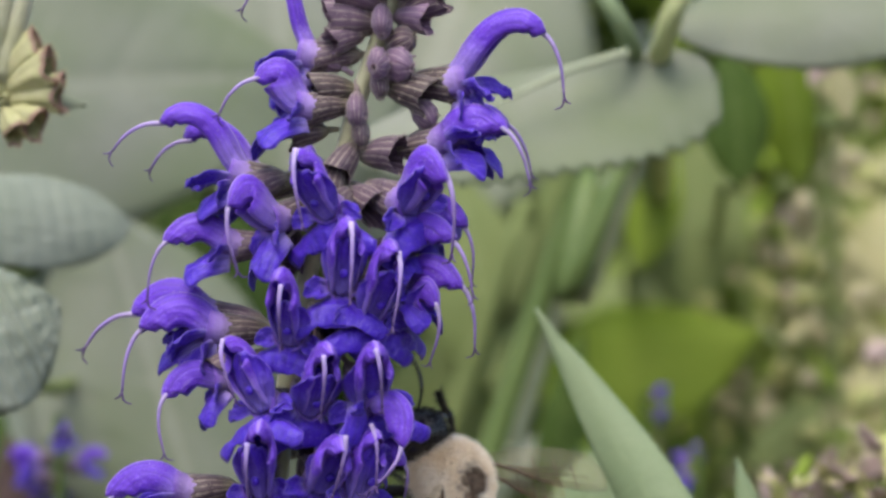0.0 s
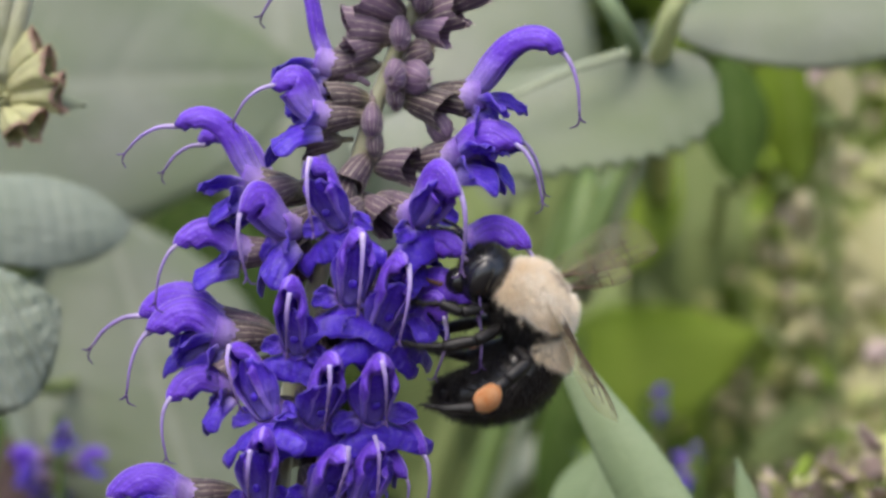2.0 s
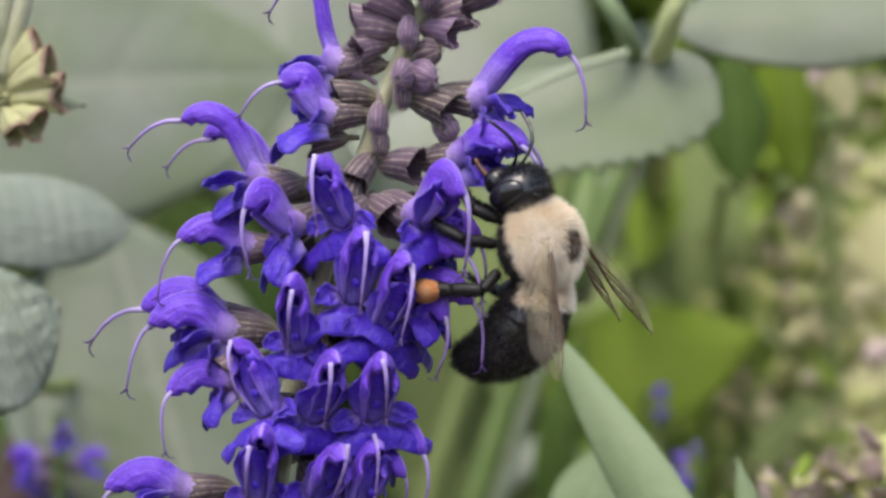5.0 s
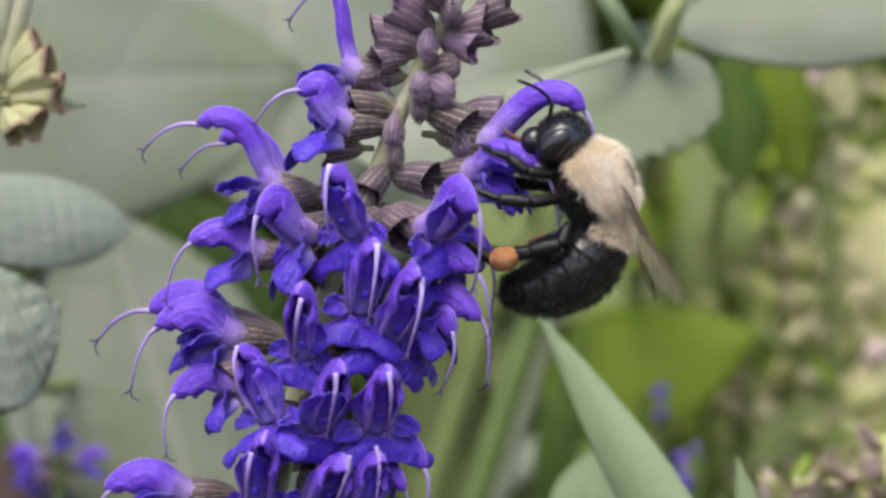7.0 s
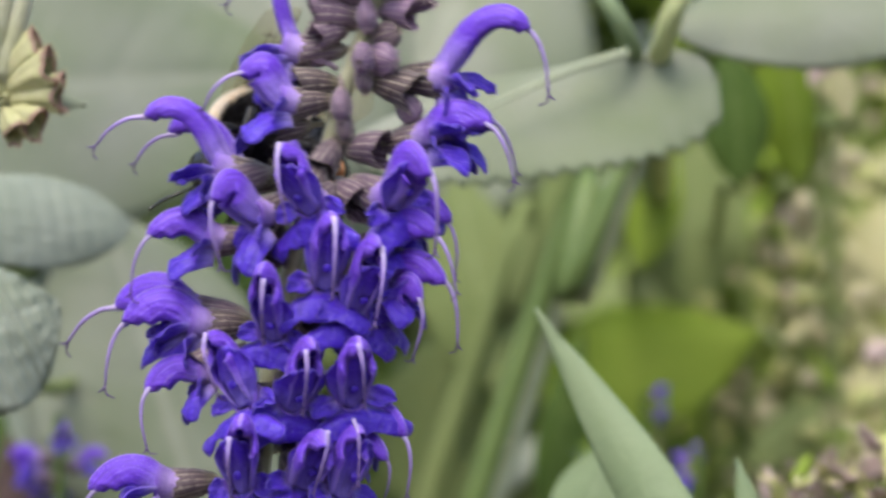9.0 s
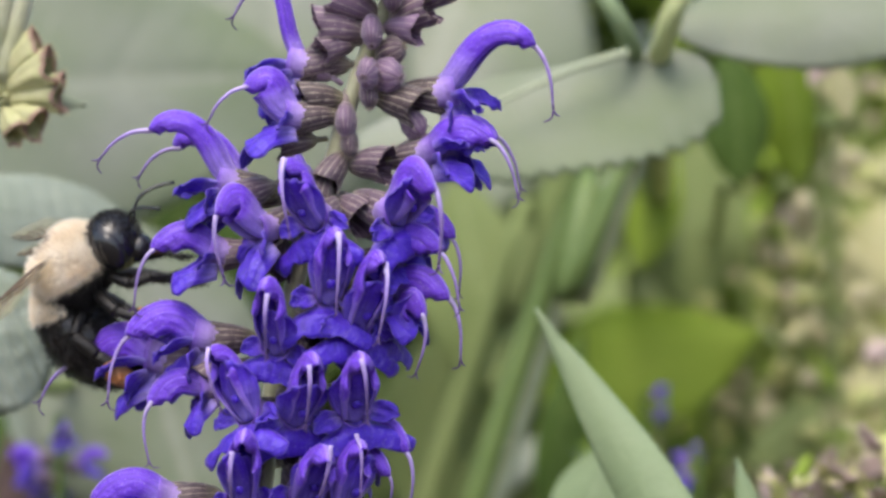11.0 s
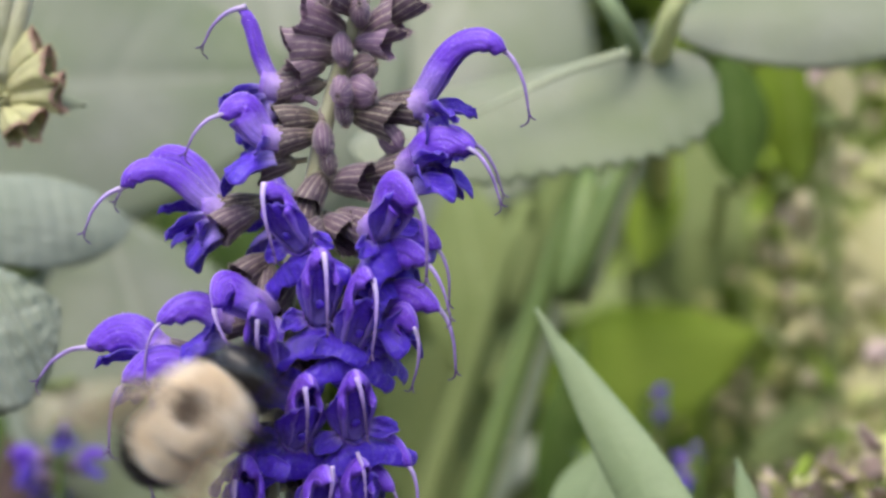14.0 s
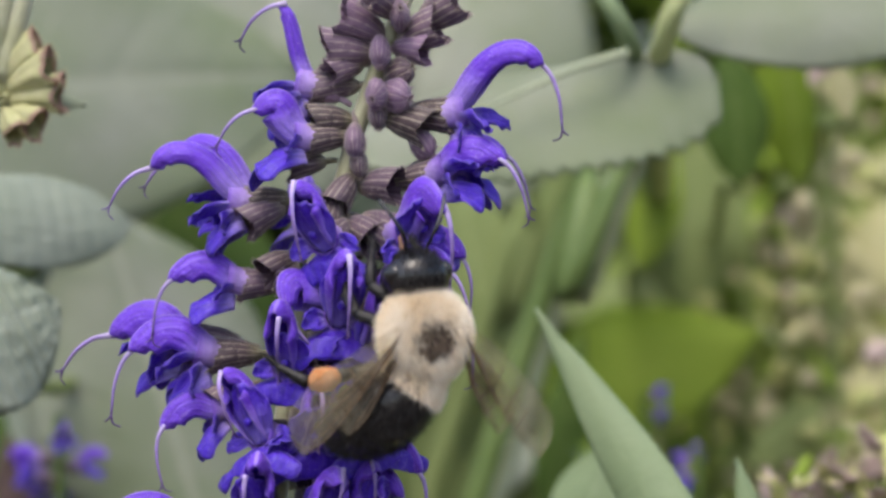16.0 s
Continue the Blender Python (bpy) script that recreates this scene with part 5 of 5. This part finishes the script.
# the visible pollen load in the plan: seconds, place, side of the bee (1 its left, -1 its right); a last -1: on the far side of the body
LOADS = [(0.5, 695, 875, 1, 1.6), (0.7, 764, 820, 1), (1.0, 795, 785, 1, 1.6), (1.5, 760, 790, 1, 1.8), (2.0, 868, 692, 1), (2.3, 826, 648, 1), (2.4, 800, 690, 1), (2.5, 768, 716, 1), (3.0, 825, 735, 1), (3.5, 790, 745, 1),
         (4.0, 715, 592, 1), (4.2, 744, 560, 1), (6.3, 764, 500, 1), (6.5, 905, 412, 1), (7.0, 888, 460, 1, 1.5), (7.2, 988, 368, 1), (7.3, 996, 250, 1),
         (7.4, 1056, 276, 1), (7.5, 1025, 210, 1), (8.0, 858, 395, 1, 1.8), (8.5, 868, 475, 1, 1.8), (12.0, 180, 600, -1, -1), (9.0, 440, 300, 1, -1), (9.2, 420, 400, 1, -1), (11.5, 250, 560, -1, -1), (12.5, 240, 632, -1, -1),
         (13.0, 200, 620, -1, -1), (13.0, 235, 630, 1, -1), (13.5, 300, 640, -1, -1), (13.5, 300, 640, 1, -1), (14.0, 350, 740, 1, -1), (14.0, 355, 740, -1, -1), (13.7, 310, 640, -1, -1), (13.7, 310, 640, 1, -1), (13.9, 310, 690, -1, -1), (13.9, 310, 690, 1, -1), (14.1, 329, 650, 1), (14.2, 356, 632, 1), (14.3, 380, 632, 1), (14.4, 384, 672, 1), (14.5, 402, 664, 1), (14.6, 400, 655, 1), (14.8, 402, 655, 1), (15.0, 395, 640, 1), (15.2, 395, 665, 1), (15.7, 583, 638, 1), (15.5, 475, 655, 1), (16.0, 585, 665, 1)]

LOADS += [(t, at[0], at[1] + 60, -1, -1) for t, at, *_ in BEE if t > 14.05]
LOADS += [(t, (at[0] + end[0]) / 2 + 15, (at[1] + end[1]) / 2, -1, -1) for t, at, _, _, end, _ in BEE if 0.2 < t < 8.6]


def axes(ahead, back):
    x = Vector((ahead[0], -ahead[2], ahead[1])).normalized()
    z = Vector((back[0], -back[2], back[1]))
    z = (z - x * z.dot(x)).normalized()
    return Matrix((x, z.cross(x), z)).transposed().to_4x4()


def bee_rows():
    body, tail, wings = [], [], {}
    for t, (px, py, mm), ahead, back, (tx, ty, tmm), stand in BEE:
        m = Matrix.Translation(V(px, py, mm / 1000)) @ axes(ahead, back)
        body.append((t, m))
        hip = Vector((-50 * U, 0, -10 * U))
        way = (m.inverted() @ V(tx, ty, tmm / 1000)) - hip
        way.normalize()
        turn = Vector((-1, 0, 0)).rotation_difference(way).to_matrix().to_4x4() @ Matrix.Rotation(radians(52), 4, "Y")
        tail.append((t, Matrix.Translation(hip) @ turn))
        stand = (stand, stand) if isinstance(stand, int) else stand
        left, right = stand[:2]
        rise = stand[2] if len(stand) > 2 else 0.16
        rise_right = stand[3] if len(stand) > 3 else rise
        twist_right = stand[4] if len(stand) > 4 else 0
        twist_left = stand[5] if len(stand) > 5 else 0
        for y, stand, lift, twist in ((1, left, rise, twist_left), (-1, right, rise_right, twist_right)):
            for name, root, more in (("forewing", (14, 55, 42), 0), ("hindwing", (-6, 53, 34), -9)):
                a = radians(stand + more)
                d = Vector((-math.cos(a), y * math.sin(a), lift)).normalized()
                n = Vector((0.1, y * 0.25, 1))
                n = Matrix.Rotation(radians(twist), 3, d) @ (n - d * n.dot(d)).normalized()
                wings.setdefault((name, y), []).append((t, Matrix.Translation(Vector((root[0], y * root[1], root[2])) * U) @ Matrix((d, n.cross(d), n)).transposed().to_4x4()))
    return body, tail, wings


def leg_rows(body):
    """Turns each hind leg at the hip so that its load comes to the place seen; at rest otherwise."""
    rows = {1: [], -1: []}
    for t, m in body:
        for y in (1, -1):
            hip = Vector((-34, y * 50, -66)) * U
            turn = Matrix()
            for s, px, py, side, *far in LOADS:
                if abs(s - t) < 0.01 and side == y:
                    at = m @ hip
                    rest = Vector((-5.5, y * 58, -114)) * U
                    goal = V(px, py, at.y) - at
                    short = rest.length_squared - goal.length_squared
                    if short > 0:
                        goal.y -= short ** 0.5 * (far[0] if far else 0.8)
                    turn = rest.rotation_difference(m.to_3x3().inverted() @ goal).to_matrix().to_4x4()
            rows[y].append((t, Matrix.Translation(hip) @ turn))
    return rows


def raised_leg(body):
    """The right middle leg held up at the start, then let down."""
    hip, rest = Vector((14, -44, -62)) * U, Vector((106, -18, -130))
    down = Matrix.Translation(hip)
    m = body[0][1]
    goal = m.to_3x3().inverted() @ (V(775, 650, 0.0) - m @ hip)
    up = down @ rest.rotation_difference(goal).to_matrix().to_4x4()
    return [(0.0, up), (0.2, up), (0.5, down), (16.0, down)]


def motions():
    pose_at = {t: sway(pairs) for t, *pairs in SWAY}
    walk(spike, list(pose_at.items()))
    for key in BENT:
        walk(flowers[key][0], bent_rows(key, pose_at))
    body, tail, wings = bee_rows()
    walk(bee, body)
    walk(limbs["abdomen"], tail)
    walk(limbs["middle_leg", -1], raised_leg(body))
    for key, rows in wings.items():
        walk(limbs[key], rows)
    for y, rows in leg_rows(body).items():
        walk(limbs["hind_leg", y], rows)


motions()
